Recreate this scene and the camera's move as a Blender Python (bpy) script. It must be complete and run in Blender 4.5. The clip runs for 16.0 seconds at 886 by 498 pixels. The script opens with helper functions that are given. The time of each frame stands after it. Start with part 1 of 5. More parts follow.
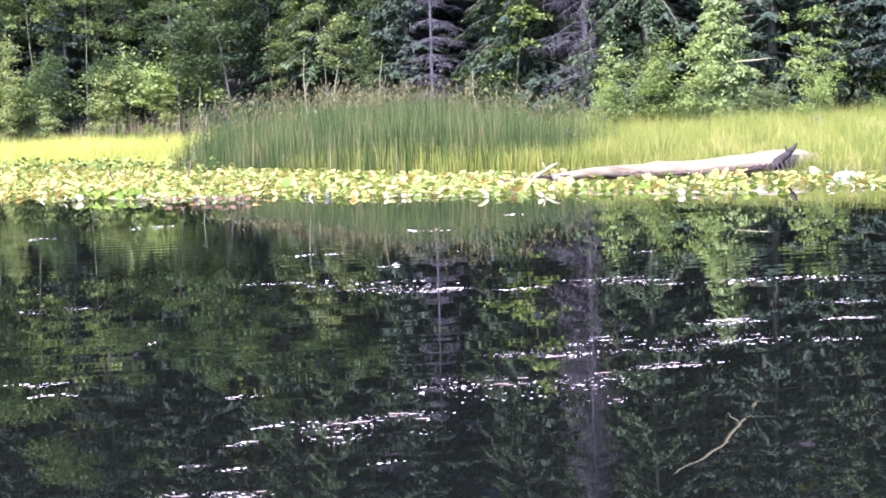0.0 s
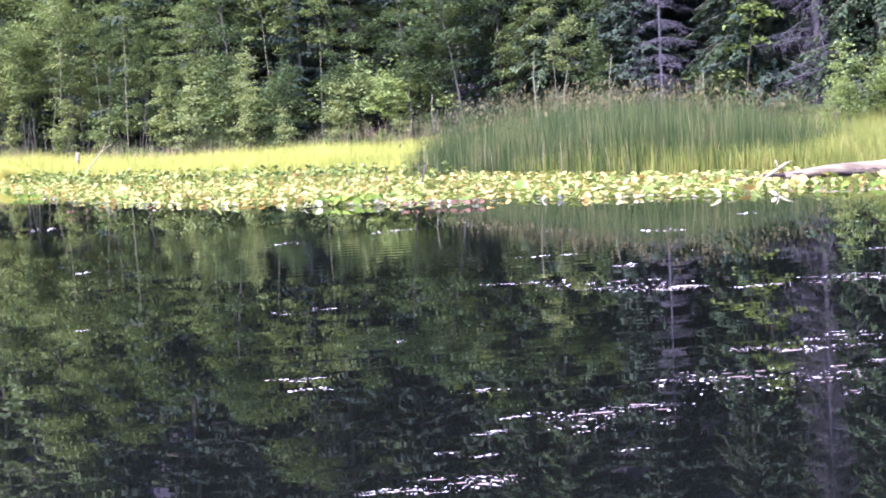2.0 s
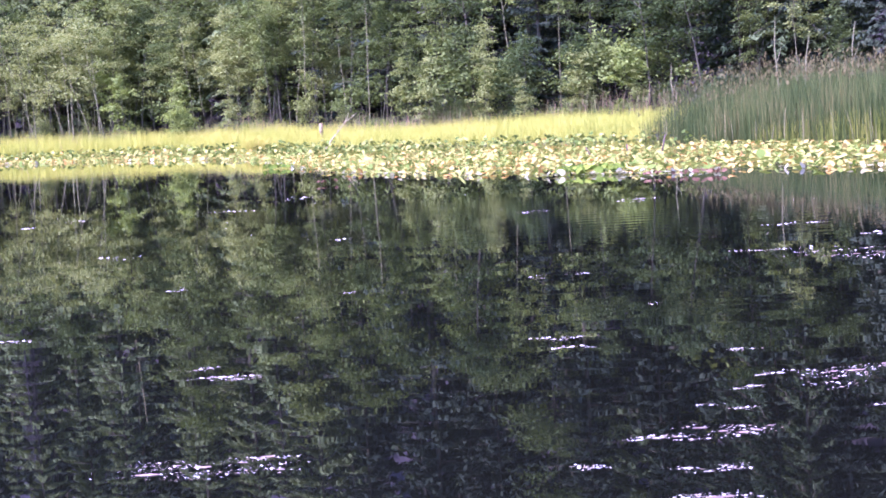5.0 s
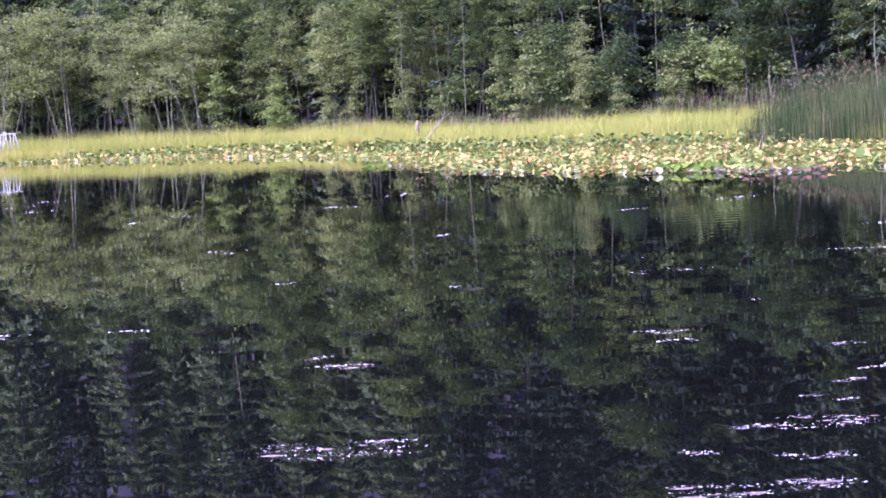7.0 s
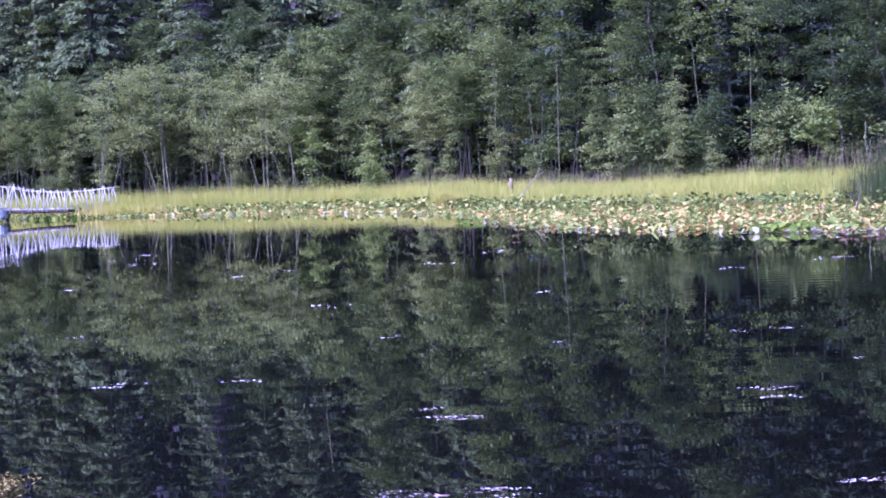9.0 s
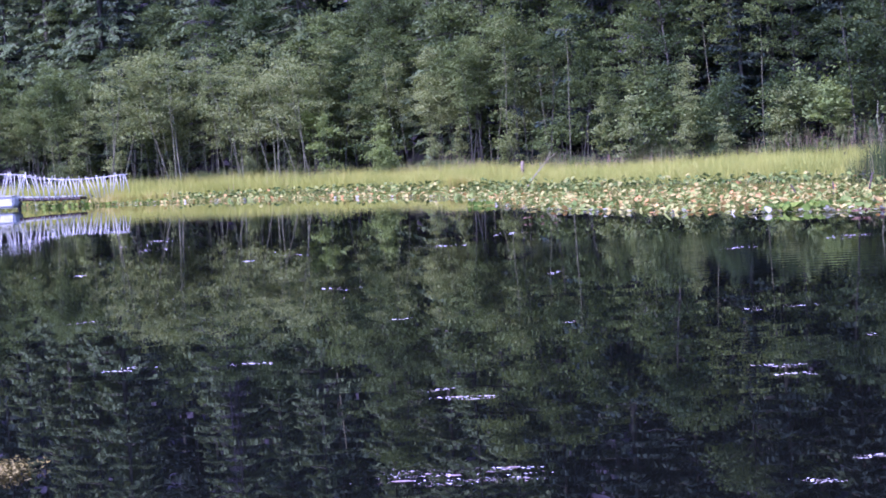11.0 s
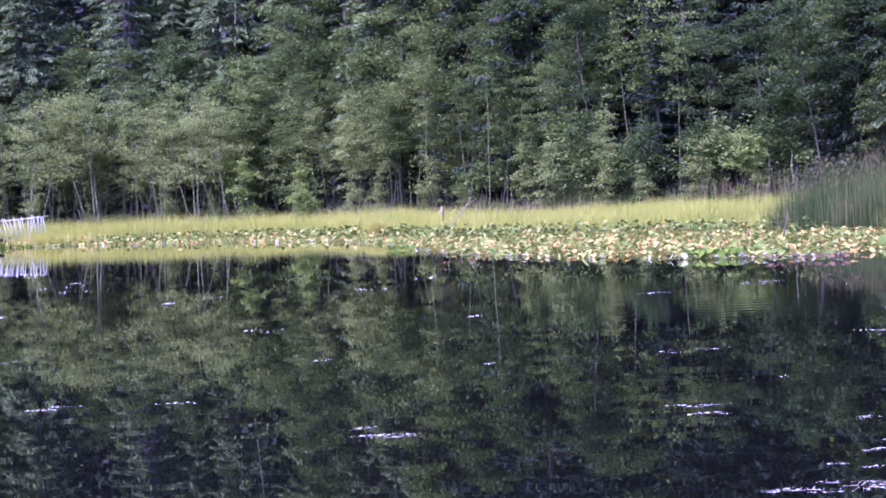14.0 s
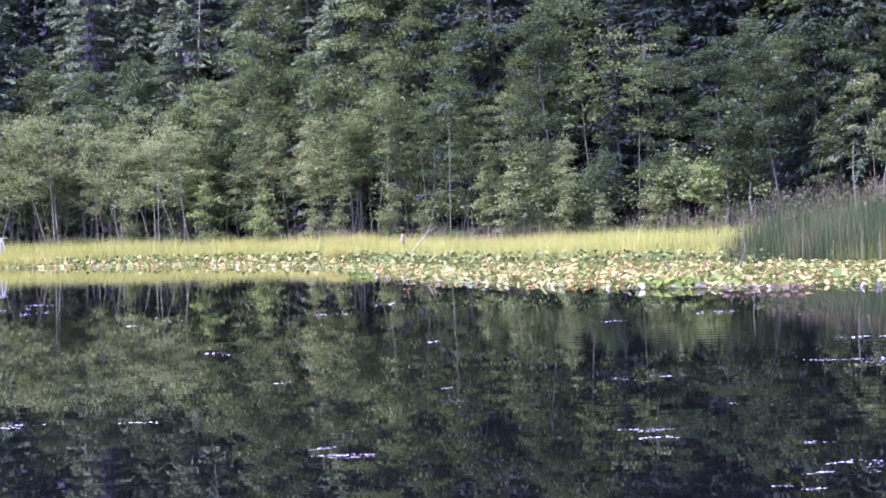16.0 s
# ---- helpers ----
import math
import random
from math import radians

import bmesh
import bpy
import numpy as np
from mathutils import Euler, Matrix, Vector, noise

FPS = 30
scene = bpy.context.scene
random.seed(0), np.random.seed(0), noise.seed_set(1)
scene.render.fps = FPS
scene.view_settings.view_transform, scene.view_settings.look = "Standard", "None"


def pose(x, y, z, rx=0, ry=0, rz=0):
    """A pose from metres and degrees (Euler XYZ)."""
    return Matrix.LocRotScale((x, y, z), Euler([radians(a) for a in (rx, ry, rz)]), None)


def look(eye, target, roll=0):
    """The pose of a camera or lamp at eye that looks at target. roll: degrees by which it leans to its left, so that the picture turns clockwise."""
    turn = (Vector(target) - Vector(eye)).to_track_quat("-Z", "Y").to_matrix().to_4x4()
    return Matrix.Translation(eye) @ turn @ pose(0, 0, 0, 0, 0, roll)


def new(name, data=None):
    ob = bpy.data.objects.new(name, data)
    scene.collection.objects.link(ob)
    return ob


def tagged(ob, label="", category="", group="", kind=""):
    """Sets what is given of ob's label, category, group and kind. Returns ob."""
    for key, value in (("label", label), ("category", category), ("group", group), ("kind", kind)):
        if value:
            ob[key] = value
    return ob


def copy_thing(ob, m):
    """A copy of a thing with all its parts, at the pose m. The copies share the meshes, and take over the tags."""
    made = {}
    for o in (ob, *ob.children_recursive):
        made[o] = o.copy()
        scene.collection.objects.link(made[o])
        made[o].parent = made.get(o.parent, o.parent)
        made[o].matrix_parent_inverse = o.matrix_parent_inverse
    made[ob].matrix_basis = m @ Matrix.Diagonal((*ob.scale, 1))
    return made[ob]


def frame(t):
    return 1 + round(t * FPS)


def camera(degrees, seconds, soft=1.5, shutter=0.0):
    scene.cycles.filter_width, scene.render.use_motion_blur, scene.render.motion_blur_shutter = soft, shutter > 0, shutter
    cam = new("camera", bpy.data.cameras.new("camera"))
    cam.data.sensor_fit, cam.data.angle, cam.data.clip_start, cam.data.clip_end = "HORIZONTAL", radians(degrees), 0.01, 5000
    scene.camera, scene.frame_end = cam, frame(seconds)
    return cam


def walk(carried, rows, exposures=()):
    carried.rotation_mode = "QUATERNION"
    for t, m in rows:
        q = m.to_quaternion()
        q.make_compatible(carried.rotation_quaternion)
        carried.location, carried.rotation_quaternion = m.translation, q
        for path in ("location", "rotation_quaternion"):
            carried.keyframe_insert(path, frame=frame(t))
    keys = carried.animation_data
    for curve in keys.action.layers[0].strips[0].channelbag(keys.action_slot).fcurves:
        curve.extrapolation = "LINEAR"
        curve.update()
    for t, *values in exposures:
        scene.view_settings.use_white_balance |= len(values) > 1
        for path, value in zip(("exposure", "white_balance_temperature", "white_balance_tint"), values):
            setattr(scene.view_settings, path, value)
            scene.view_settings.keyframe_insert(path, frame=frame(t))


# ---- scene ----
cam = camera(27.41, 16.0, 1.8, 0.2)
# seconds, x, y, z in metres; pitch, lean, turn in degrees
ROWS = [
    (0, 0.188, 0.577, 1.071, -4.196, 1.775, -12.942),
    (0.5, 0.165, 0.500, 1.076, -4.052, 1.581, -12.068),
    (1, 0.143, 0.428, 1.079, -3.847, 1.814, -10.355),
    (1.5, 0.120, 0.357, 1.080, -3.747, 2.557, -8.002),
    (2, 0.092, 0.269, 1.083, -3.829, 3.009, -5.759),
    (2.5, 0.057, 0.180, 1.087, -4.037, 3.125, -3.536),
    (3, 0.024, 0.074, 1.095, -4.246, 3.240, -1.905),
    (3.5, 0.000, 0.000, 1.100, -4.450, 3.505, -0.589),
    (3.7, -0.006, -0.026, 1.100, -4.440, 3.495, -0.178),
    (4.75, -0.038, -0.161, 1.102, -4.389, 3.439, 1.324),
    (5.8, -0.069, -0.296, 1.104, -4.339, 3.382, 2.650),
    (6, -0.075, -0.321, 1.105, -4.329, 3.372, 2.987),
    (6.5, -0.088, -0.376, 1.109, -4.328, 3.441, 3.784),
    (7, -0.106, -0.436, 1.108, -4.277, 3.286, 4.585),
    (7.5, -0.125, -0.489, 1.110, -3.844, 3.085, 5.320),
    (8, -0.143, -0.555, 1.116, -3.007, 3.120, 6.076),
    (8.5, -0.157, -0.614, 1.114, -2.425, 2.953, 6.812),
    (9, -0.175, -0.669, 1.116, -2.318, 2.832, 7.462),
    (9.2, -0.175, -0.662, 1.113, -2.367, 2.892, 7.620),
    (10.25, -0.175, -0.627, 1.099, -2.620, 3.208, 8.017),
    (11.3, -0.175, -0.591, 1.084, -2.873, 3.524, 7.665),
    (11.5, -0.175, -0.585, 1.081, -2.921, 3.584, 7.509),
    (12, -0.180, -0.619, 1.078, -3.000, 3.478, 6.666),
    (12.5, -0.168, -0.656, 1.077, -3.135, 3.889, 5.869),
    (13, -0.161, -0.696, 1.075, -2.840, 3.851, 5.474),
    (13.5, -0.164, -0.760, 1.077, -1.979, 3.206, 5.448),
    (14, -0.168, -0.805, 1.081, -1.503, 2.924, 5.281),
    (14.5, -0.158, -0.856, 1.078, -1.308, 2.684, 4.578),
    (15, -0.157, -0.915, 1.078, -0.976, 2.352, 4.385),
    (15.5, -0.156, -0.974, 1.077, -0.715, 2.179, 4.331),
    (16.0, -0.148, -1.037, 1.078, -0.688, 2.138, 4.040),
]
EXPOSURES = [(0.0, 3.02, 5100, 57), (1.0, 3.16, 4950, 62), (1.5, 3.15, 4900, 64), (2.0, 2.86, 4990, 65), (2.5, 2.93, 4920, 71), (3.0, 3.06, 4960, 80), (3.5, 2.88, 4960, 80), (6.0, 2.65, 4910, 85), (6.5, 2.42, 4910, 85), (7.0, 2.24, 4860, 82), (8.0, 2.16, 4760, 84), (8.5, 2.21, 4610, 86), (9.0, 2.06, 4560, 86), (11.5, 1.91, 4590, 82), (12.5, 1.91, 4590, 82), (13.0, 2.09, 4660, 84), (13.5, 2.16, 4660, 86), (15.0, 2.19, 4740, 86), (16.0, 2.37, 4740, 86)]
walk(cam, [(t, pose(x, y, z, 90 + pitch, lean, turn)) for t, x, y, z, pitch, lean, turn in ROWS], EXPOSURES)

# ---- light ----
SUN_ELEVATION, SUN_AZIMUTH = 52.0, -138.0   # degrees; azimuth clockwise from +y
world = bpy.data.worlds.new("world")
scene.world = world
world.use_nodes = True
wn = world.node_tree.nodes
sky = wn.new("ShaderNodeTexSky")
sky.sky_type = "NISHITA"
sky.sun_disc = False
sky.sun_elevation = radians(SUN_ELEVATION)
sky.sun_rotation = radians(SUN_AZIMUTH)
wn["Background"].inputs["Strength"].default_value = 0.15
world.node_tree.links.new(sky.outputs["Color"], wn["Background"].inputs["Color"])
sun_data = bpy.data.lights.new("sun", "SUN")
sun_data.energy, sun_data.angle, sun_data.color = 3.0, radians(0.5), (1.0, 0.945, 0.83)
sun = new("sun", sun_data)
az, el = radians(SUN_AZIMUTH), radians(SUN_ELEVATION)
sun_dir = Vector((math.sin(az) * math.cos(el), math.cos(az) * math.cos(el), math.sin(el)))
sun.matrix_world = look(sun_dir * 60, (0, 0, 0))


# ---- materials ----
def material(name):
    m = bpy.data.materials.new(name)
    m.use_nodes = True
    nt = m.node_tree
    return m, nt, nt.nodes["Principled BSDF"]


def node(nt, kind, **values):
    n = nt.nodes.new(kind)
    for key, value in values.items():
        n.inputs[key.replace("_", " ")].default_value = value
    return n


def ramp(nt, stops):
    r = nt.nodes.new("ShaderNodeValToRGB")
    while len(r.color_ramp.elements) < len(stops):
        r.color_ramp.elements.new(0.5)
    for e, (at, c) in zip(r.color_ramp.elements, stops):
        e.position, e.color = at, (*c, 1)
    return r


def leaf_material(name, stops, translucent=0.4, rough=0.5, tint=(1.0, 1.0, 0.55), object_spread=0.5, gloss=0.1, patches=0.0, patch_size=1.5):
    """Leaves: a colour for each leaf, shifted a little from plant to plant, with light through the blade."""
    m, nt, bsdf = material(name)
    L = nt.links.new
    geo, info = nt.nodes.new("ShaderNodeNewGeometry"), nt.nodes.new("ShaderNodeObjectInfo")
    mix = nt.nodes.new("ShaderNodeMath")
    mix.operation = "MULTIPLY_ADD"
    L(info.outputs["Random"], mix.inputs[0])
    mix.inputs[1].default_value = object_spread
    scale = nt.nodes.new("ShaderNodeMath")
    scale.operation = "MULTIPLY"
    scale.inputs[1].default_value = 1 - object_spread
    L(geo.outputs["Random Per Island"], scale.inputs[0])
    L(scale.outputs[0], mix.inputs[2])
    r = ramp(nt, stops)
    tone = mix
    if patches:                      # tufts and drifts of a darker or yellower growth
        tex = nt.nodes.new("ShaderNodeTexCoord")
        drift = node(nt, "ShaderNodeTexNoise", Scale=1 / patch_size, Detail=3.0)
        L(tex.outputs["Object"], drift.inputs["Vector"])
        shift = nt.nodes.new("ShaderNodeMath")
        shift.operation = "MULTIPLY_ADD"
        L(drift.outputs["Fac"], shift.inputs[0])
        shift.inputs[1].default_value, shift.inputs[2].default_value = 2 * patches, -patches
        tone = nt.nodes.new("ShaderNodeMath")
        L(mix.outputs[0], tone.inputs[0])
        L(shift.outputs[0], tone.inputs[1])
    L(tone.outputs[0], r.inputs["Fac"])
    bsdf.inputs["Roughness"].default_value = rough
    bsdf.inputs["Specular IOR Level"].default_value = gloss
    L(r.outputs["Color"], bsdf.inputs["Base Color"])
    tr = nt.nodes.new("ShaderNodeBsdfTranslucent")
    tc = nt.nodes.new("ShaderNodeMix")
    tc.data_type, tc.blend_type = "RGBA", "MULTIPLY"
    tc.inputs["Factor"].default_value = 1
    L(r.outputs["Color"], tc.inputs["A"])
    tc.inputs["B"].default_value = (*tint, 1)
    L(tc.outputs["Result"], tr.inputs["Color"])
    ms = nt.nodes.new("ShaderNodeMixShader")
    ms.inputs["Fac"].default_value = translucent
    L(bsdf.outputs[0], ms.inputs[1])
    L(tr.outputs[0], ms.inputs[2])
    L(ms.outputs[0], nt.nodes["Material Output"].inputs["Surface"])
    return m


def rough_material(name, dark, light, scale=6.0, stretch=(1, 1, 1), rough=0.85, bump=0.3, second=0.6, gloss=0.15):
    """Two scales of noise between two colours, with relief: bark, wood, soil, stone."""
    m, nt, bsdf = material(name)
    L = nt.links.new
    tex, mp = nt.nodes.new("ShaderNodeTexCoord"), nt.nodes.new("ShaderNodeMapping")
    mp.inputs["Scale"].default_value = stretch
    L(tex.outputs["Object"], mp.inputs["Vector"])
    n1, n2 = node(nt, "ShaderNodeTexNoise", Scale=scale, Detail=6.0), node(nt, "ShaderNodeTexNoise", Scale=scale * 0.17, Detail=2.0)
    L(mp.outputs[0], n1.inputs["Vector"])
    L(mp.outputs[0], n2.inputs["Vector"])
    mm = nt.nodes.new("ShaderNodeMath")
    mm.operation = "MULTIPLY_ADD"
    L(n2.outputs["Fac"], mm.inputs[0])
    mm.inputs[1].default_value = second
    half = nt.nodes.new("ShaderNodeMath")
    half.operation = "MULTIPLY_ADD"
    half.inputs[1].default_value, half.inputs[2].default_value = 1.2, -0.1 - second / 2
    L(n1.outputs["Fac"], half.inputs[0])
    L(half.outputs[0], mm.inputs[2])
    r = ramp(nt, [(0.25, dark), (0.75, light)])
    L(mm.outputs[0], r.inputs["Fac"])
    L(r.outputs["Color"], bsdf.inputs["Base Color"])
    bsdf.inputs["Roughness"].default_value = rough
    bsdf.inputs["Specular IOR Level"].default_value = gloss
    b = node(nt, "ShaderNodeBump", Strength=bump, Distance=0.02)
    L(n1.outputs["Fac"], b.inputs["Height"])
    L(b.outputs[0], bsdf.inputs["Normal"])
    return m


MAT = {}
MAT["alder"] = leaf_material("alder_leaf", [(0.0, (0.056, 0.084, 0.019)), (0.5, (0.098, 0.138, 0.031)), (1.0, (0.165, 0.214, 0.050))], gloss=0.02, object_spread=0.55)
MAT["willow"] = leaf_material("willow_leaf", [(0.0, (0.113, 0.148, 0.034)), (0.5, (0.171, 0.211, 0.052)), (1.0, (0.251, 0.286, 0.083))], gloss=0.02, object_spread=0.55)
MAT["bright"] = leaf_material("bright_leaf", [(0.0, (0.116, 0.172, 0.031)), (0.5, (0.172, 0.231, 0.048)), (1.0, (0.248, 0.302, 0.083))], 0.5, gloss=0.02)
MAT["maple"] = leaf_material("maple_leaf", [(0.0, (0.060, 0.089, 0.025)), (0.5, (0.096, 0.131, 0.038)), (1.0, (0.146, 0.176, 0.056))], 0.5, gloss=0.02)
# Darker leaves: shade on the wood's right part, put into their colour
MAT["shade"] = leaf_material("shaded_forest_leaf", [(0.0, (0.037, 0.061, 0.019)), (0.5, (0.062, 0.095, 0.026)), (1.0, (0.107, 0.146, 0.040))], gloss=0.02, object_spread=0.55)
MAT["spruce"] = leaf_material("spruce_needles", [(0.0, (0.018, 0.028, 0.016)), (0.5, (0.030, 0.046, 0.023)), (1.0, (0.053, 0.073, 0.034))], 0.15, gloss=0.02)
MAT["cedar"] = leaf_material("cedar_sprays", [(0.0, (0.068, 0.100, 0.034)), (0.5, (0.116, 0.162, 0.052)), (1.0, (0.190, 0.245, 0.080))], 0.3, gloss=0.02)
MAT["cedar_young"] = leaf_material("young_cedar_sprays", [(0.0, (0.090, 0.135, 0.032)), (0.5, (0.140, 0.195, 0.048)), (1.0, (0.210, 0.270, 0.078))], 0.35, gloss=0.02)
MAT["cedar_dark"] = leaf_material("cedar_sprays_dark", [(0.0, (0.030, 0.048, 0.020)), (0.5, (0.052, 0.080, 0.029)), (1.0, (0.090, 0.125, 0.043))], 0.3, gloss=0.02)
MAT["dead_twig"] = rough_material("dead_twig", (0.034, 0.032, 0.025), (0.080, 0.074, 0.058), 9)
MAT["bark"] = rough_material("bark", (0.028, 0.028, 0.014), (0.078, 0.076, 0.036), 9, (1, 1, 0.3))
MAT["pale_bark"] = rough_material("pale_bark", (0.068, 0.070, 0.026), (0.178, 0.178, 0.074), 7, (1, 1, 1.6))
MAT["sedge"] = leaf_material("sedge_blade", [(0.0, (0.239, 0.278, 0.038)), (0.4, (0.339, 0.363, 0.049)), (0.8, (0.429, 0.416, 0.067)), (1.0, (0.479, 0.404, 0.109))], 0.45, object_spread=0.5, gloss=0.03, patches=0.8, patch_size=2.0)
MAT["bank_grass"] = leaf_material("bank_grass_blade", [(0.0, (0.076, 0.110, 0.016)), (0.3, (0.133, 0.168, 0.023)), (0.6, (0.191, 0.216, 0.031)), (0.9, (0.253, 0.263, 0.043)), (1.0, (0.338, 0.291, 0.078))], 0.45, object_spread=0.3, gloss=0.03, patches=0.9, patch_size=0.8)
MAT["bulrush"] = leaf_material("bulrush_stem", [(0.0, (0.026, 0.046, 0.011)), (0.5, (0.040, 0.064, 0.014)), (0.85, (0.072, 0.094, 0.020)), (1.0, (0.132, 0.124, 0.036))], 0.2, object_spread=0.05, gloss=0.03, patches=0.9, patch_size=1.3)
MAT["seed"] = leaf_material("bulrush_seed_head", [(0.0, (0.060, 0.054, 0.018)), (1.0, (0.125, 0.112, 0.036))], 0.2, object_spread=0.05, gloss=0.03)
MAT["sorrel"] = leaf_material("dock_stem", [(0.0, (0.26, 0.17, 0.09)), (0.6, (0.38, 0.25, 0.14)), (1.0, (0.38, 0.33, 0.14))], 0.3, object_spread=0.05)
MAT["meadow_weed"] = leaf_material("meadow_weed", [(0.0, (0.08, 0.12, 0.03)), (0.5, (0.15, 0.17, 0.05)), (0.8, (0.22, 0.17, 0.08)), (1.0, (0.26, 0.18, 0.10))], 0.4, object_spread=0.05, patches=0.7, patch_size=1.6)
MAT["straw"] = leaf_material("dead_stalk", [(0.0, (0.21, 0.195, 0.075)), (1.0, (0.37, 0.345, 0.155))], 0.2, object_spread=0.1, gloss=0.04)
MAT["lily"] = leaf_material("lily_leaf", [(0.0, (0.060, 0.104, 0.013)), (0.3, (0.110, 0.152, 0.023)), (0.55, (0.174, 0.198, 0.037)), (0.76, (0.246, 0.235, 0.052)), (0.88, (0.292, 0.235, 0.051)), (0.95, (0.292, 0.182, 0.033)), (1.0, (0.348, 0.356, 0.194))], 0.3, 0.6, object_spread=1.0, gloss=0.03)
MAT["lily_far"] = leaf_material("lily_leaf_far", [(0.0, (0.099, 0.150, 0.021)), (0.35, (0.179, 0.227, 0.035)), (0.60, (0.279, 0.290, 0.054)), (0.80, (0.388, 0.343, 0.078)), (0.92, (0.426, 0.329, 0.072)), (1.0, (0.440, 0.236, 0.052))], 0.3, 0.6, object_spread=0.0, gloss=0.03, patches=0.55, patch_size=0.8)
MAT["lily_shore"] = leaf_material("lily_leaf_shore", [(0.0, (0.055, 0.092, 0.014)), (0.6, (0.110, 0.152, 0.024)), (1.0, (0.23, 0.25, 0.05))], 0.3, 0.6, object_spread=0.0, gloss=0.03)
# Rim leaves: pale partly from fading, partly from sky glare put into the colour
MAT["lily_pale"] = leaf_material("lily_leaf_pale", [(0.0, (0.22, 0.225, 0.085)), (0.5, (0.31, 0.31, 0.15)), (1.0, (0.43, 0.42, 0.27))], 0.25, 0.5, object_spread=0.0, gloss=0.06)
MAT["lily_pale_near"] = leaf_material("lily_leaf_pale_near", [(0.0, (0.24, 0.25, 0.08)), (0.4, (0.32, 0.30, 0.11)), (0.7, (0.38, 0.36, 0.17)), (1.0, (0.46, 0.44, 0.28))], 0.25, 0.5, object_spread=1.0, gloss=0.06)
MAT["lily_green"] = leaf_material("lily_leaf_green", [(0.0, (0.070, 0.125, 0.012)), (1.0, (0.175, 0.235, 0.024))], 0.4, 0.65, object_spread=1.0, gloss=0.03)
MAT["lily_red"] = leaf_material("lily_leaf_red", [(0.0, (0.085, 0.050, 0.022)), (1.0, (0.15, 0.092, 0.042))], 0.2, 0.6, object_spread=1.0, gloss=0.03)
MAT["soil"] = rough_material("forest_floor", (0.022, 0.020, 0.018), (0.055, 0.050, 0.044), 1.2)
MAT["driftwood"] = rough_material("weathered_wood", (0.078, 0.060, 0.024), (0.228, 0.190, 0.088), 3, (0.4, 3.0, 3.0), bump=1.0)
# rotten wood, and also the dark strips painting the log's underside shade
MAT["rotten"] = rough_material("rotten_shade_wood", (0.028, 0.021, 0.012), (0.105, 0.075, 0.045), 6, (0.5, 2, 2), bump=0.7)
MAT["root"] = rough_material("dark_root", (0.016, 0.015, 0.010), (0.050, 0.044, 0.028), 8, bump=0.6, gloss=0.08)
MAT["stone"] = rough_material("pale_stone", (0.12, 0.115, 0.09), (0.25, 0.24, 0.195), 5)
MAT["foam"] = leaf_material("foam", [(0.0, (0.16, 0.12, 0.065)), (0.35, (0.30, 0.25, 0.155)), (0.6, (0.54, 0.51, 0.37)), (1.0, (0.84, 0.83, 0.68))], 0.05, 0.6, (1.0, 1.0, 1.0), object_spread=0.0, gloss=0.12)
MAT["scum"] = leaf_material("brown_scum", [(0.0, (0.07, 0.048, 0.022)), (1.0, (0.17, 0.115, 0.06))], 0.05, 0.5, (1.0, 1.0, 1.0), object_spread=0.0, gloss=0.3)
MAT["painted"] = rough_material("pale_painted_wood", (0.33, 0.335, 0.20), (0.50, 0.51, 0.335), 4, rough=0.6, bump=0.15)
MAT["plank"] = rough_material("grey_plank", (0.14, 0.12, 0.11), (0.36, 0.33, 0.31), 4)
MAT["float"] = rough_material("float_shell", (0.34, 0.31, 0.32), (0.46, 0.43, 0.44), 3, rough=0.5, bump=0.1)
MAT["rope"] = rough_material("rope", (0.40, 0.40, 0.28), (0.58, 0.58, 0.42), 40)
MAT["weed"] = leaf_material("brown_weed", [(0.0, (0.075, 0.064, 0.012)), (0.6, (0.185, 0.155, 0.030)), (1.0, (0.29, 0.25, 0.075))], 0.2, 0.7, object_spread=0.0, gloss=0.03)

# water: dark and clear, nearly still, with faint long ripples
m, nt, bsdf = material("lake_water")
L = nt.links.new
bsdf.inputs["Base Color"].default_value = (0.0026, 0.0032, 0.0018, 1)
bsdf.inputs["Roughness"].default_value = 0.006
bsdf.inputs["IOR"].default_value = 1.333
bsdf.inputs["Specular IOR Level"].default_value = 0.34
tex = nt.nodes.new("ShaderNodeTexCoord")
mp1, mp2 = nt.nodes.new("ShaderNodeMapping"), nt.nodes.new("ShaderNodeMapping")
mp1.inputs["Scale"].default_value = (0.55, 1.6, 1)
mp2.inputs["Scale"].default_value = (0.08, 0.22, 1)
r1, r2 = node(nt, "ShaderNodeTexNoise", Scale=1.6, Detail=2.0), node(nt, "ShaderNodeTexNoise", Scale=1.0, Detail=1.0)
L(tex.outputs["Object"], mp1.inputs["Vector"])
L(tex.outputs["Object"], mp2.inputs["Vector"])
L(mp1.outputs[0], r1.inputs["Vector"])
L(mp2.outputs[0], r2.inputs["Vector"])
calm = nt.nodes.new("ShaderNodeMath")
calm.operation = "MULTIPLY"
L(r1.outputs["Fac"], calm.inputs[0])
L(r2.outputs["Fac"], calm.inputs[1])
rip = nt.nodes.new("ShaderNodeTexWave")
rip.wave_type, rip.bands_direction, rip.wave_profile = "BANDS", "Y", "SIN"
rip.inputs["Scale"].default_value, rip.inputs["Distortion"].default_value = 0.9, 3.0
rip.inputs["Detail"].default_value, rip.inputs["Detail Scale"].default_value = 1.0, 0.25
L(tex.outputs["Object"], rip.inputs["Vector"])
breeze = node(nt, "ShaderNodeTexNoise", Scale=0.09, Detail=1.0)
L(tex.outputs["Object"], breeze.inputs["Vector"])
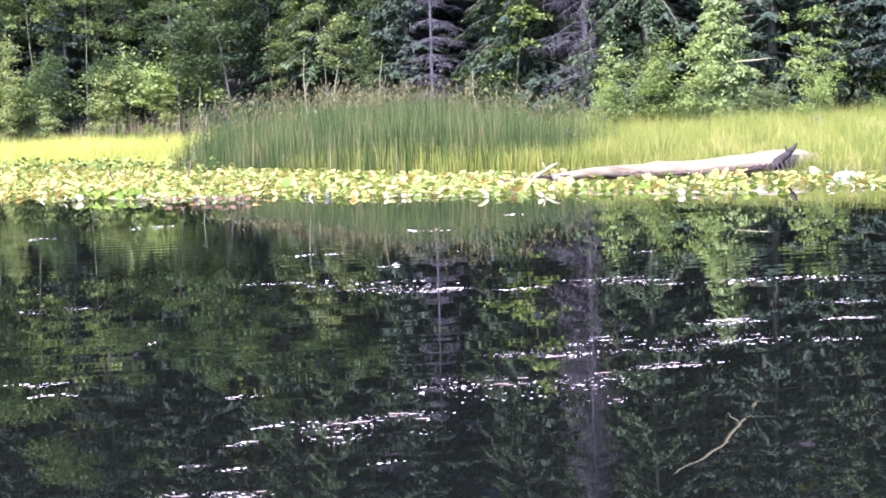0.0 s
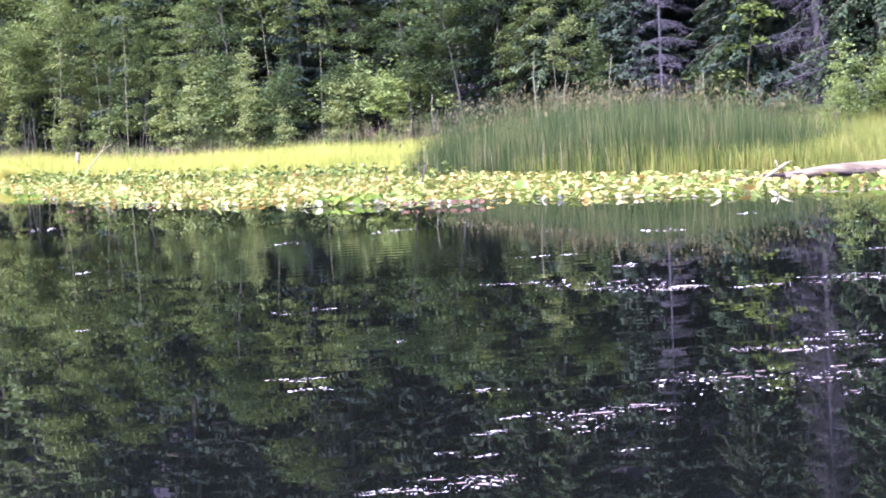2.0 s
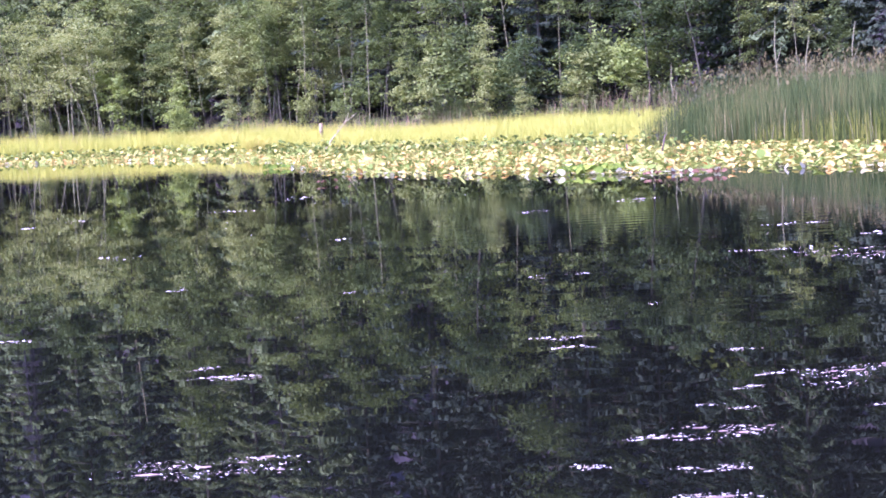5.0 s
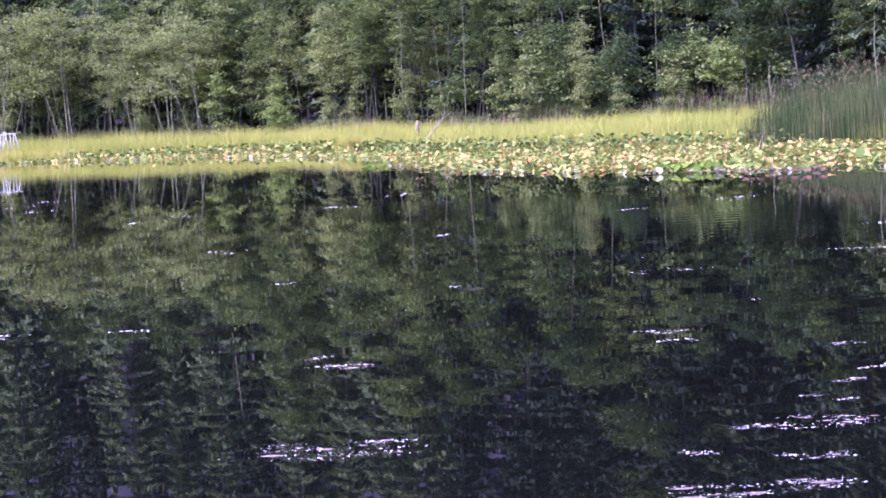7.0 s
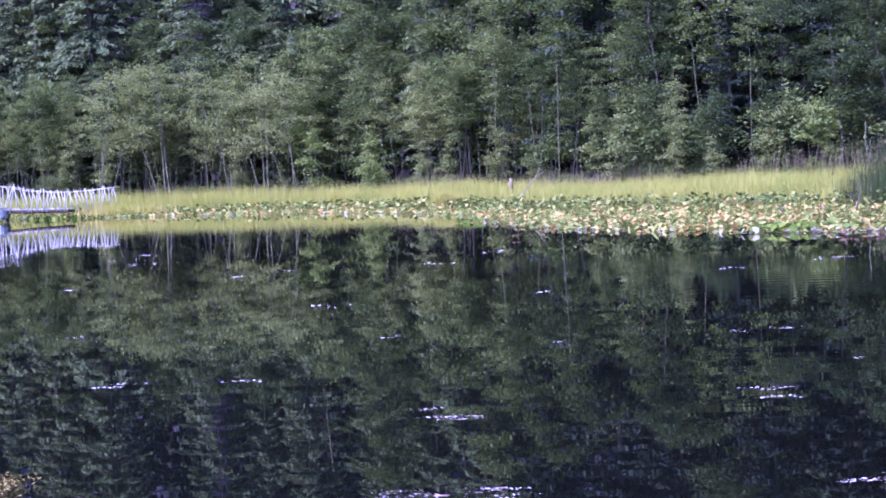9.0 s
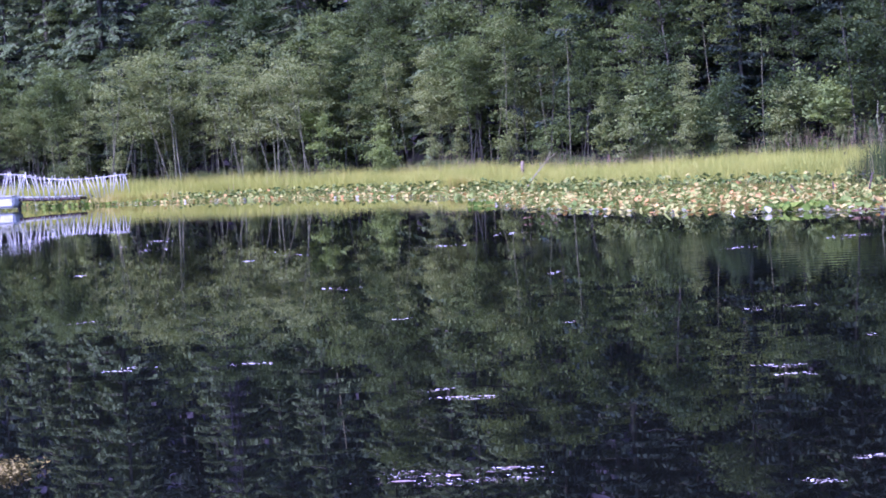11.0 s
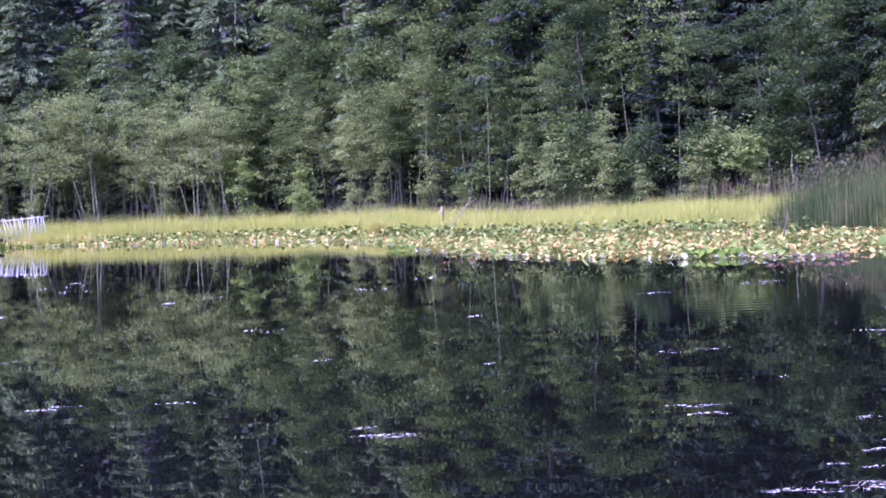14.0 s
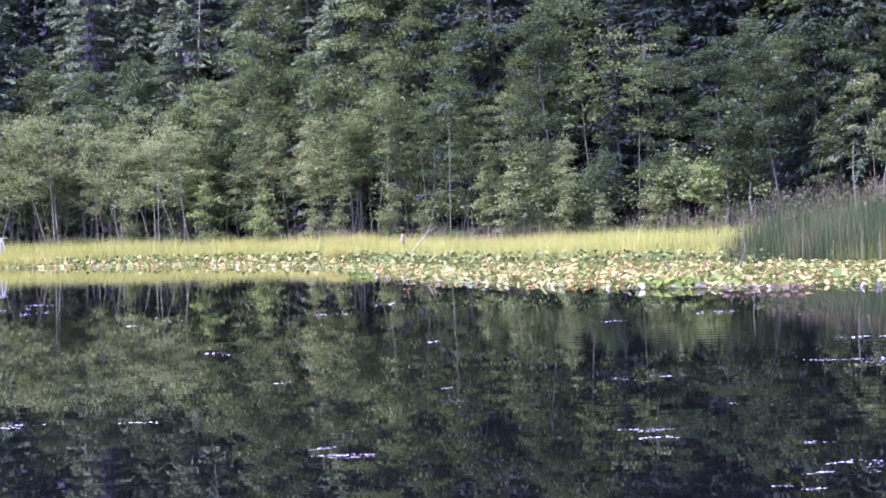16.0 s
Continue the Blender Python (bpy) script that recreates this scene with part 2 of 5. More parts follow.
patch = ramp(nt, [(0.52, (0, 0, 0)), (0.66, (0.8, 0.8, 0.8))])
L(breeze.outputs["Fac"], patch.inputs["Fac"])
band = nt.nodes.new("ShaderNodeMath")
band.operation = "MULTIPLY_ADD"
L(rip.outputs["Fac"], band.inputs[0])
L(patch.outputs["Color"], band.inputs[1])
L(calm.outputs[0], band.inputs[2])
away = nt.nodes.new("ShaderNodeMapping")
away.inputs["Location"].default_value = (-15.0, -21.0, 0.0)
L(tex.outputs["Object"], away.inputs["Vector"])
rings = nt.nodes.new("ShaderNodeTexWave")
rings.wave_type, rings.rings_direction, rings.wave_profile = "RINGS", "SPHERICAL", "SIN"
rings.inputs["Scale"].default_value, rings.inputs["Distortion"].default_value, rings.inputs["Detail Scale"].default_value = 0.36, 1.5, 0.4
L(away.outputs[0], rings.inputs["Vector"])
reach = nt.nodes.new("ShaderNodeVectorMath")
reach.operation = "LENGTH"
L(away.outputs[0], reach.inputs[0])
fade = nt.nodes.new("ShaderNodeMapRange")
fade.inputs["From Min"].default_value, fade.inputs["From Max"].default_value = 3.0, 9.0
fade.inputs["To Min"].default_value, fade.inputs["To Max"].default_value = 1.6, 0.0
L(reach.outputs["Value"], fade.inputs["Value"])
swell = nt.nodes.new("ShaderNodeMath")
swell.operation = "MULTIPLY_ADD"
L(rings.outputs["Fac"], swell.inputs[0])
L(fade.outputs["Result"], swell.inputs[1])
L(band.outputs[0], swell.inputs[2])
wb = node(nt, "ShaderNodeBump", Strength=0.030, Distance=0.02)
L(swell.outputs[0], wb.inputs["Height"])
L(wb.outputs[0], bsdf.inputs["Normal"])
MAT["water"] = m

# ---- mesh helpers ----
rng = np.random.default_rng(7)


def mesh_of(name, verts, faces, mat, smooth=False):
    """A mesh from an array of points and arrays of quads or triangles."""
    me = bpy.data.meshes.new(name)
    verts = np.asarray(verts, dtype=np.float32)
    groups = [np.asarray(g, dtype=np.int32) for g in (faces if isinstance(faces, list) else [faces]) if len(g)]
    me.vertices.add(len(verts))
    me.vertices.foreach_set("co", verts.ravel())
    loops = np.concatenate([g.ravel() for g in groups])
    totals = np.concatenate([np.full(len(g), g.shape[1], dtype=np.int32) for g in groups])
    starts = np.concatenate([[0], np.cumsum(totals)[:-1]]).astype(np.int32)
    me.loops.add(len(loops))
    me.loops.foreach_set("vertex_index", loops)
    me.polygons.add(len(totals))
    me.polygons.foreach_set("loop_start", starts)
    me.polygons.foreach_set("loop_total", totals)
    me.polygons.foreach_set("use_smooth", np.full(len(totals), smooth, dtype=bool))
    me.update(calc_edges=True)
    me.validate()
    me.materials.append(mat)
    return me


def part(name, mesh, parent=None, label="", m=None):
    ob = new(name, mesh)
    if parent:
        ob.parent = parent
    if m is not None:
        ob.matrix_basis = m
    if label:
        ob["label"] = label
    return ob


class Pile:
    """Gathers points and quads of one mesh."""

    def __init__(self):
        self.v, self.q, self.n = [], [], 0

    def add(self, v, q):
        self.v.append(np.asarray(v, dtype=float))
        self.q.append(np.asarray(q, dtype=int) + self.n)
        self.n += len(v)

    def tube(self, points, radii, sides=6, close=True):
        p = np.asarray(points, dtype=float)
        d = np.gradient(p, axis=0)
        d /= np.linalg.norm(d, axis=1, keepdims=True) + 1e-9
        ref = np.array([0.0, 0.0, 1.0]) if abs(d[:, 2]).mean() < 0.8 else np.array([1.0, 0.0, 0.0])
        a = np.cross(d, ref)
        a /= np.linalg.norm(a, axis=1, keepdims=True) + 1e-9
        b = np.cross(d, a)
        th = np.linspace(0, 2 * np.pi, sides, endpoint=False)
        ring = a[:, None, :] * np.cos(th)[None, :, None] + b[:, None, :] * np.sin(th)[None, :, None]
        v = (p[:, None, :] + ring * np.asarray(radii, dtype=float)[:, None, None]).reshape(-1, 3)
        k, s = np.meshgrid(np.arange(len(p) - 1), np.arange(sides), indexing="ij")
        i0, i1 = k * sides + s, k * sides + (s + 1) % sides
        q = np.stack([i0, i1, i1 + sides, i0 + sides], -1).reshape(-1, 4)
        if close and sides == 6:
            e = (len(p) - 1) * sides
            q = np.concatenate([q, [[3, 2, 1, 0], [5, 4, 3, 0], [e, e + 1, e + 2, e + 3], [e, e + 3, e + 4, e + 5]]])
        self.add(v, q)

    def kites(self, c, along, across, length, width):
        """Leaves: kites about centres c."""
        n = len(c)
        l, w = np.reshape(length, (-1, 1)), np.reshape(width, (-1, 1))
        v = np.stack([c - along * l * 0.5, c + across * w * 0.5 - along * l * 0.05, c + along * l * 0.5, c - across * w * 0.5 - along * l * 0.05], 1).reshape(-1, 3)
        self.add(v, np.arange(4 * n).reshape(n, 4))

    def darts(self, c, along, across, length, width):
        """Needle sprays: pointed triangles about centres c."""
        n = len(c)
        l, w = np.reshape(length, (-1, 1)), np.reshape(width, (-1, 1))
        v = np.stack([c - along * l * 0.5 - across * w * 0.5, c - along * l * 0.5 + across * w * 0.5, c + along * l * 0.5], 1).reshape(-1, 3)
        self.add(v, np.arange(3 * n).reshape(n, 3))

    def mesh(self, name, mat, smooth=False):
        return mesh_of(name, np.concatenate(self.v), np.concatenate(self.q), mat, smooth)


def unit(v):
    return v / (np.linalg.norm(v, axis=-1, keepdims=True) + 1e-9)


def leaf_frames(n, g, droop=0.3, flat=0.7):
    """Random leaf directions: along the leaf and across it, mostly facing up."""
    th = g.uniform(0, 2 * np.pi, n)
    along = unit(np.stack([np.cos(th), np.sin(th), g.normal(-droop, 0.45, n)], 1))
    up = unit(np.stack([g.normal(0, 1 - flat + 0.25, n), g.normal(0, 1 - flat + 0.25, n), np.ones(n)], 1))
    across = unit(np.cross(up, along))
    return along, across


# ---- the lie of the land ----
SHORE = [(-400, 190), (-150, 120), (-60, 92), (-40, 86), (-30, 85.5), (-24, 82), (-18, 77), (-12.6, 71.5), (-6.4, 62.5), (-2, 53.5), (1.7, 49.5), (4, 46.5), (6, 44), (8, 40),
         (9.3, 35), (9.8, 31.5), (11, 28.6), (12.2, 26.4), (13, 24.6), (15, 23), (20, 21), (40, 15), (150, -20), (400, -60)]
LAKE = np.array(SHORE + [(400, -160), (-400, -160)], dtype=float)
TREELINE = np.array([(-60, 101), (-40, 95), (-25, 88), (-16, 81), (-10, 75.5), (-4, 67.5), (0, 63), (4, 60), (8, 57), (12, 54), (16, 50), (20, 47), (26, 44), (34, 41), (60, 34)], dtype=float)


def inland(xy):
    """Metres from the shore, positive on land."""
    xy = np.atleast_2d(np.asarray(xy, dtype=float))
    d = np.full(len(xy), 1e9)
    inside = np.zeros(len(xy), dtype=bool)
    for a, b in zip(LAKE, np.roll(LAKE, -1, axis=0)):
        ab = b - a
        u = np.clip(((xy - a) @ ab) / (ab @ ab), 0, 1)
        d = np.minimum(d, np.linalg.norm(xy - a - u[:, None] * ab, axis=1))
        cross = ((a[1] > xy[:, 1]) != (b[1] > xy[:, 1]))
        xi = a[0] + (xy[:, 1] - a[1]) * ab[0] / (ab[1] if ab[1] else 1e-9)
        inside ^= cross & (xy[:, 0] < xi)
    return np.where(inside, -d, d)


def lumps(xy, scale, seed=0.0):
    x, y = xy[:, 0] / scale + seed, xy[:, 1] / scale + seed * 1.7
    return (np.sin(x * 1.3 + 1.1 * np.sin(y * 0.9)) + np.sin(y * 1.7 + 1.3 * np.sin(x * 0.7 + 2)) + 0.5 * np.sin(x * 3.1 + y * 2.3)) / 2.5


def land(xy):
    xy = np.atleast_2d(np.asarray(xy, dtype=float))
    d = inland(xy)
    bank = np.interp(d, [-6, -1.5, 0, 0.5, 4, 10], [-1.2, -0.5, -0.05, 0.05, 0.16, 0.30])
    hill = 0.62 * np.clip(xy[:, 1] - np.interp(xy[:, 0], TREELINE[:, 0], TREELINE[:, 1]) - 8, 0, 70) * np.clip(d / 10 - 0.5, 0, 1)
    return bank + hill + 0.05 * lumps(xy, 1.1) * np.clip(d, 0, 1) + 0.4 * lumps(xy, 7, 3) * np.clip((d - 20) / 10, 0, 1)


def treeline(x):
    return np.interp(x, TREELINE[:, 0], TREELINE[:, 1])


gx = np.concatenate([[-2500, -1200, -600, -380, -240, -150, -100, -75, -60], np.arange(-50, 46, 0.8), [52, 60, 75, 100, 150, 240, 380, 600, 1200, 2500]])
gy = np.concatenate([[-2500, -1200, -600, -300, -200, -175, -150, -120, -80, -40, -10, 5, 12], np.arange(18, 125, 0.8), [130, 140, 160, 190, 240, 320, 600, 1200, 2500]])
GX, GY = np.meshgrid(gx, gy)
gxy = np.stack([GX.ravel(), GY.ravel()], 1)
gz = land(gxy)
nx, ny = len(gx), len(gy)
k, s = np.meshgrid(np.arange(ny - 1), np.arange(nx - 1), indexing="ij")
i0 = (k * nx + s).ravel()
ground = part("ground", mesh_of("ground", np.column_stack([gxy, gz]), np.stack([i0, i0 + 1, i0 + nx + 1, i0 + nx], 1), MAT["soil"], True))
tagged(ground, "dark forest floor and lake bed of earth", "ground", kind="structure")

wx, wy = np.array([-420.0, 420.0]), np.array([-170.0, 200.0])
water = part("water", mesh_of("water", [(wx[0], wy[0], 0), (wx[1], wy[0], 0), (wx[1], wy[1], 0), (wx[0], wy[1], 0)], np.array([[0, 1, 2, 3]]), MAT["water"]))
tagged(water, "still dark lake water mirroring the forest", "water", kind="structure")


# ---- trees ----
def stem_line(g, h, lean=0.06, wobble=0.05, n=9, base=(0, 0)):
    z = np.linspace(0, 1, n)
    off = np.cumsum(g.normal(0, wobble, (n, 2)), axis=0) * z[:, None] + g.normal(0, lean, 2)[None] * h * z[:, None]
    return np.column_stack([off[:, 0] + base[0], off[:, 1] + base[1], z * h])


def along_line(p, u):
    f = np.clip(u, 0, 1) * (len(p) - 1)
    i = np.minimum(f.astype(int), len(p) - 2)
    return p[i] + (p[i + 1] - p[i]) * (f - i)[:, None]


def broadleaf(name, seed, h, crown_r, stems=1, clear=0.3, limbs=20, sprays=4, leaves=34, leaf=0.11, leaf_mat="alder", bark="bark", girth=0.05, spread=0.3, sag=0.0, climb=0.0):
    """A broadleaved tree or shrub: tapered stems, limbs, and a crown of leaf sprays with gaps."""
    g = np.random.default_rng(seed)
    root = new(name)
    crown = Pile()
    for k in range(stems):
        hh = h * (1 if k == 0 else g.uniform(0.65, 0.95))
        line = stem_line(g, hh, 0.05 + 0.05 * (stems > 1), 0.05, 9, g.normal(0, 0.16, 2) * (stems > 1))
        r = 0.78 * girth * hh / 5
        wood = Pile()
        wood.tube(line, np.linspace(1, 0.12, 9) * r * np.concatenate([[1.35], np.ones(8)]), 6)
        n = max(4, int(limbs / stems))
        u = np.sort(clear + (1 - clear) * g.uniform(0, 1, n) ** 0.85)
        start = along_line(line, u)
        prof = np.sin(np.pi * np.clip((u - clear) / (1 - clear) * 0.82 + 0.14, 0, 1)) ** 0.7
        th = np.arange(n) * 2.4 + g.uniform(0, 6)
        length = crown_r * prof * g.uniform(0.55, 1.15, n)
        rise = g.uniform(0.15, 0.75, n) - sag + climb
        for j in range(n):
            t = np.linspace(0, 1, 4)
            d = np.array([np.cos(th[j]), np.sin(th[j])])
            pts = start[j] + np.column_stack([d[0] * t * length[j], d[1] * t * length[j], rise[j] * length[j] * t - 0.25 * length[j] * t * t])
            pts[1:] += g.normal(0, 0.04, (3, 3))
            wood.tube(pts, np.linspace(0.42, 0.08, 4) * r * (1.1 - 0.7 * u[j]), 4, False)
            m = max(1, int(round(sprays * (0.4 + length[j] / crown_r))))
            c0 = along_line(pts, g.uniform(0.35, 1.08, m)) + g.normal(0, spread * 0.5, (m, 3)) * (1, 1, 0.5)
            count = leaves
            off = g.normal(0, 1, (m, count, 3)) * np.array([spread, spread, spread * 0.24])
            off[:, :, 2] -= 0.35 * np.hypot(off[:, :, 0], off[:, :, 1]) - 0.1 * spread    # a spray arches and its rim hangs
            c = (c0[:, None, :] + off).reshape(-1, 3)
            c = c[c[:, 2] > 0.06]
            al, ac = leaf_frames(len(c), g, 0.3, 0.9)
            sz = leaf * g.uniform(0.65, 1.3, len(c))
            crown.kites(c, al, ac, sz, sz * g.uniform(0.5, 0.72, len(c)))
        top = line[-1] + g.normal(0, 1, (leaves * 2, 3)) * (spread * 0.7, spread * 0.7, spread)
        al, ac = leaf_frames(len(top), g)
        crown.kites(top, al, ac, np.full(len(top), leaf), np.full(len(top), leaf * 0.6))
        part("trunk" if stems == 1 else "stem", wood.mesh("stem", MAT[bark], True), root)
    part("crown", crown.mesh("crown", MAT[leaf_mat]), root)
    return root


def conifer(name, seed, h, base_r, leaf_mat="spruce", whorl=0.34, per=5, needles=24, clear=0.08, droop=0.35, size=0.2, dead=False, girth=0.011, hang=0.45):
    """A spruce or cedar: a straight trunk and whorls of drooping boughs with hanging sprays."""
    g = np.random.default_rng(seed)
    root = new(name)
    wood, crown = Pile(), Pile()
    line = stem_line(g, h, 0.012, 0.015, 8)
    wood.tube(line, np.linspace(1, 0.06, 8) * h * girth, 6)
    z = clear * h
    while z < h * 0.985:
        u = z / h
        ln = base_r * (1 - u) ** 0.8 * (0.55 + 0.45 * min(1, (u - clear) / 0.12 + 0.3))
        for j in range(per):
            th = g.uniform(0, 2 * np.pi)
            l = ln * (g.uniform(0.25, 1.25) if dead else g.uniform(0.6, 1.15)) + 0.12
            t = np.linspace(0, 1, 4 if dead else 3)
            dr = droop * g.uniform(0.6, 1.3)
            p0 = along_line(line, np.array([u]))[0]
            pts = p0 + np.column_stack([np.cos(th) * l * t, np.sin(th) * l * t, l * (0.12 * t - dr * t ** 1.6 + 0.12 * t ** 4)])
            if dead or j % 2 == 0:
                wood.tube(pts, np.linspace(0.15 if dead else 0.35, 0.04 if dead else 0.06, len(t)) * h * girth * (1 - 0.6 * u), 4 if dead else 3, False)
            if dead:
                for q in range(int(9 + 26 * l / base_r)):
                    a = along_line(pts, np.array([g.uniform(0.15, 1)]))[0]
                    e = a + np.array([g.normal(0, 0.17), g.normal(0, 0.17), -g.uniform(0.05, hang)])
                    wood.tube([a, (a + e) / 2 + (g.normal(0, 0.03), g.normal(0, 0.03), 0.03), e], [0.006, 0.005, 0.0025], 3, False)
                continue
            n = max(6, int(needles * l / base_r * 1.5))
            s = g.uniform(0.12, 1.05, n)
            c = along_line(pts, s)
            side = np.array([-np.sin(th), np.cos(th), 0])
            off = g.normal(0, 0.13 + 0.1 * l / base_r, n) * (1.15 - 0.6 * s)
            c = c + side * off[:, None]
            c[:, 2] -= np.abs(off) * 0.5 + g.uniform(0, 0.1, n)
            al = unit(np.column_stack([np.cos(th) + g.normal(0, 0.5, n), np.sin(th) + g.normal(0, 0.5, n), g.normal(-0.55, 0.35, n)]) + side * np.sign(off)[:, None] * 0.8)
            ac = unit(np.cross(al, unit(np.column_stack([g.normal(0, 0.4, n), g.normal(0, 0.4, n), np.ones(n)]))))
            sz = size * g.uniform(0.7, 1.5, n)
            crown.darts(c, al, ac, sz * 1.3, sz * 0.55)
        z += whorl * g.uniform(0.8, 1.25) * (0.75 + 0.5 * (1 - u))
    part("trunk", wood.mesh("trunk", MAT["dead_twig" if dead else "bark"], True), root)
    if not dead:
        part("crown", crown.mesh("crown", MAT[leaf_mat]), root)
    return root


def stand(ob, x, y, turn=0.0, size=1.0, lean=0.0, sink=0.05):
    """Puts a tree on the ground."""
    ob.matrix_basis = pose(x, y, float(land((x, y))[0]) - sink, lean, 0, turn) @ Matrix.Scale(size, 4)
    return ob


def again(ob, x, y, turn, size, lean=0.0):
    c = copy_thing(ob, Matrix())
    return stand(c, x, y, turn, size, lean)


# the fourth and fifth kinds take the leaf colour with shade in it
alders = [tagged(broadleaf("alder_tree", 11 + i, h, r, st, cl, lb, 3, lv, lf, mt, bk, gi, sp, 0.0, 0.6), lab, "tree", "alders along the shore")
          for i, (h, r, st, cl, lb, lv, sp, lf, mt, bk, gi, lab) in enumerate([
              (6.5, 1.05, 4, 0.54, 36, 34, 0.20, 0.11, "willow", "pale_bark", 0.018, "willow clump with four thin pale stems and light green leaves"),
              (5.0, 0.75, 1, 0.12, 20, 36, 0.18, 0.11, "willow", "bark", 0.033, "young willow with pale green leaves behind the sedge"),
              (7.2, 0.95, 3, 0.50, 34, 36, 0.21, 0.11, "alder", "bark", 0.026, "several-stemmed alder with thin trunks and green leaves"),
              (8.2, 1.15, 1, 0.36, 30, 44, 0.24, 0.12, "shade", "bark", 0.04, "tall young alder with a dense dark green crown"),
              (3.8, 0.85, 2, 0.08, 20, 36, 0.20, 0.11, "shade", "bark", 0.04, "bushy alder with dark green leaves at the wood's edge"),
              (6.8, 0.8, 2, 0.54, 22, 30, 0.19, 0.11, "willow", "pale_bark", 0.019, "thin pale-stemmed willow with a narrow open crown"),
              (3.0, 0.5, 2, 0.04, 22, 22, 0.15, 0.11, "willow", "bark", 0.03, "slender young willow leafy down to the ground"),
              (2.9, 0.55, 2, 0.06, 22, 15, 0.15, 0.15, "bright", "bark", 0.03, "slender yellow-green sapling leafy down to the ground"),
              (8.0, 0.7, 1, 0.5, 14, 26, 0.18, 0.11, "alder", "pale_bark", 0.018, "tall thin pole of a tree with a sparse top"),
              (6.5, 1.25, 3, 0.48, 38, 40, 0.25, 0.12, "willow", "bark", 0.03, "young alder with a broad light green crown"),
              (4.2, 0.65, 2, 0.50, 16, 14, 0.17, 0.17, "bright", "pale_bark", 0.022, "thin bare-stemmed sapling with a bright yellow-green top")])]
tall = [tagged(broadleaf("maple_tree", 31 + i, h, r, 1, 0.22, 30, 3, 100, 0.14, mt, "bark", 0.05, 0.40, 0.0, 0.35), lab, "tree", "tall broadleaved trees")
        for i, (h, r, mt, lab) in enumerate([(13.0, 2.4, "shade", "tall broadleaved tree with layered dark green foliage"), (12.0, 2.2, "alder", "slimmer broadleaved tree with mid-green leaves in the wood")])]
firs = [tagged(conifer("spruce_tree", 41 + i, h, r, mt, wh, 5, nd, 0.06, dr, sz), lab, "tree", "conifers of the wood")
        for i, (h, r, mt, wh, nd, dr, sz, lab) in enumerate([
            (16.0, 2.6, "spruce", 0.44, 92, 0.30, 0.165, "tall dark green spruce with drooping boughs"),
            (18.0, 3.0, "cedar", 0.48, 118, 0.55, 0.155, "tall cedar with hanging mid-green sprays"),
            (13.0, 2.3, "spruce", 0.42, 68, 0.40, 0.19, "dark spruce standing in the wood's shade"),
            (16.0, 3.0, "spruce", 0.62, 64, 0.35, 0.25, "dark spruce on the wooded slope"),
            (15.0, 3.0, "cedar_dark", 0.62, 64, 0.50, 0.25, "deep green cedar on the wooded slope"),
            (17.0, 2.6, "cedar_dark", 0.34, 110, 0.80, 0.135, "tall green cedar with fine hanging sprays above the bank")])]
shrubs = [tagged(broadleaf("shrub", 61 + i, h, r, 4, 0.08, 24, 3, lv, lf, mt, "bark", 0.05, 0.2, 0.0, 0.3), lab, "shrub", "shrubs at the wood's edge")
          for i, (h, r, lf, lv, mt, lab) in enumerate([
              (1.7, 0.9, 0.08, 34, "willow", "low grey-green willow shrub behind the sedge"),
              (2.4, 0.9, 0.085, 38, "maple", "bright yellow-green leafy shrub in the sun"),
              (1.3, 0.8, 0.08, 34, "alder", "low dark green bush at the edge of the trees")])]
shrubs.append(tagged(broadleaf("shrub", 71, 2.0, 1.1, 3, 0.1, 12, 3, 36, 0.11, "alder", "bark", 0.05, 0.24), "dark leafy undergrowth bush inside the wood", "shrub", "undergrowth of the wood"))
first = {"alder": alders, "tall": tall, "fir": firs, "shrub": shrubs}
HEIGHT = {"alder": (6.5, 5.0, 7.2, 8.2, 3.8, 6.8, 3.0, 2.9, 8.0, 6.5, 4.2), "tall": (13.0, 12.0), "fir": (16.0, 18.0, 13.0, 16.0, 15.0, 17.0), "shrub": (1.7, 2.4, 1.3, 2.0)}
placed = set()


def put(kind, i, x, y, turn, size, lean=0.0):
    ob = first[kind][i]
    if (kind, i) not in placed:
        placed.add((kind, i))
        return stand(ob, x, y, turn, size, lean)
    return again(ob, x, y, turn, size, lean)


def in_gap(x, y):
    """The dark opening between the conifers at the far end."""
    return abs(x / y + 0.296) < 0.013 and 92 < y < 108


g = np.random.default_rng(5)
# trees that stand out along the meadow's edge: kind, x, metres behind the edge, height
EDGE = [(0, -26.7, 0.8, 7.4), (9, -29.3, 1.5, 7.4), (8, -24.7, 1.8, 7.4), (9, -21.2, 1.5, 7.2), (5, -23.0, 1.0, 6.0), (8, -19.9, 0.3, 5.4), (9, -17.8, 1.5, 6.6),
        (5, -18.6, 0.5, 5.4), (10, -17.2, 0.2, 4.2), (7, -13.8, 0.2, 3.0), (4, -14.9, 2.0, 6.0), (9, -11.1, 1.5, 6.0), (2, -8.8, 1.5, 6.0), (5, -6.7, 2.5, 6.4)]
EDGE += [(2, -4.3, 2.0, 5.6), (2, -2.8, 1.0, 4.4), (4, -1.3, 1.5, 4.4), (4, 0.9, 0.9, 3.6), (5, -0.3, 0.8, 4.2), (4, 2.8, 0.9, 3.5), (6, 3.0, 0.4, 2.8), (7, 4.3, 0.3, 3.0), (4, 6.1, 2.0, 4.6), (4, 10.7, 2.0, 4.4)]
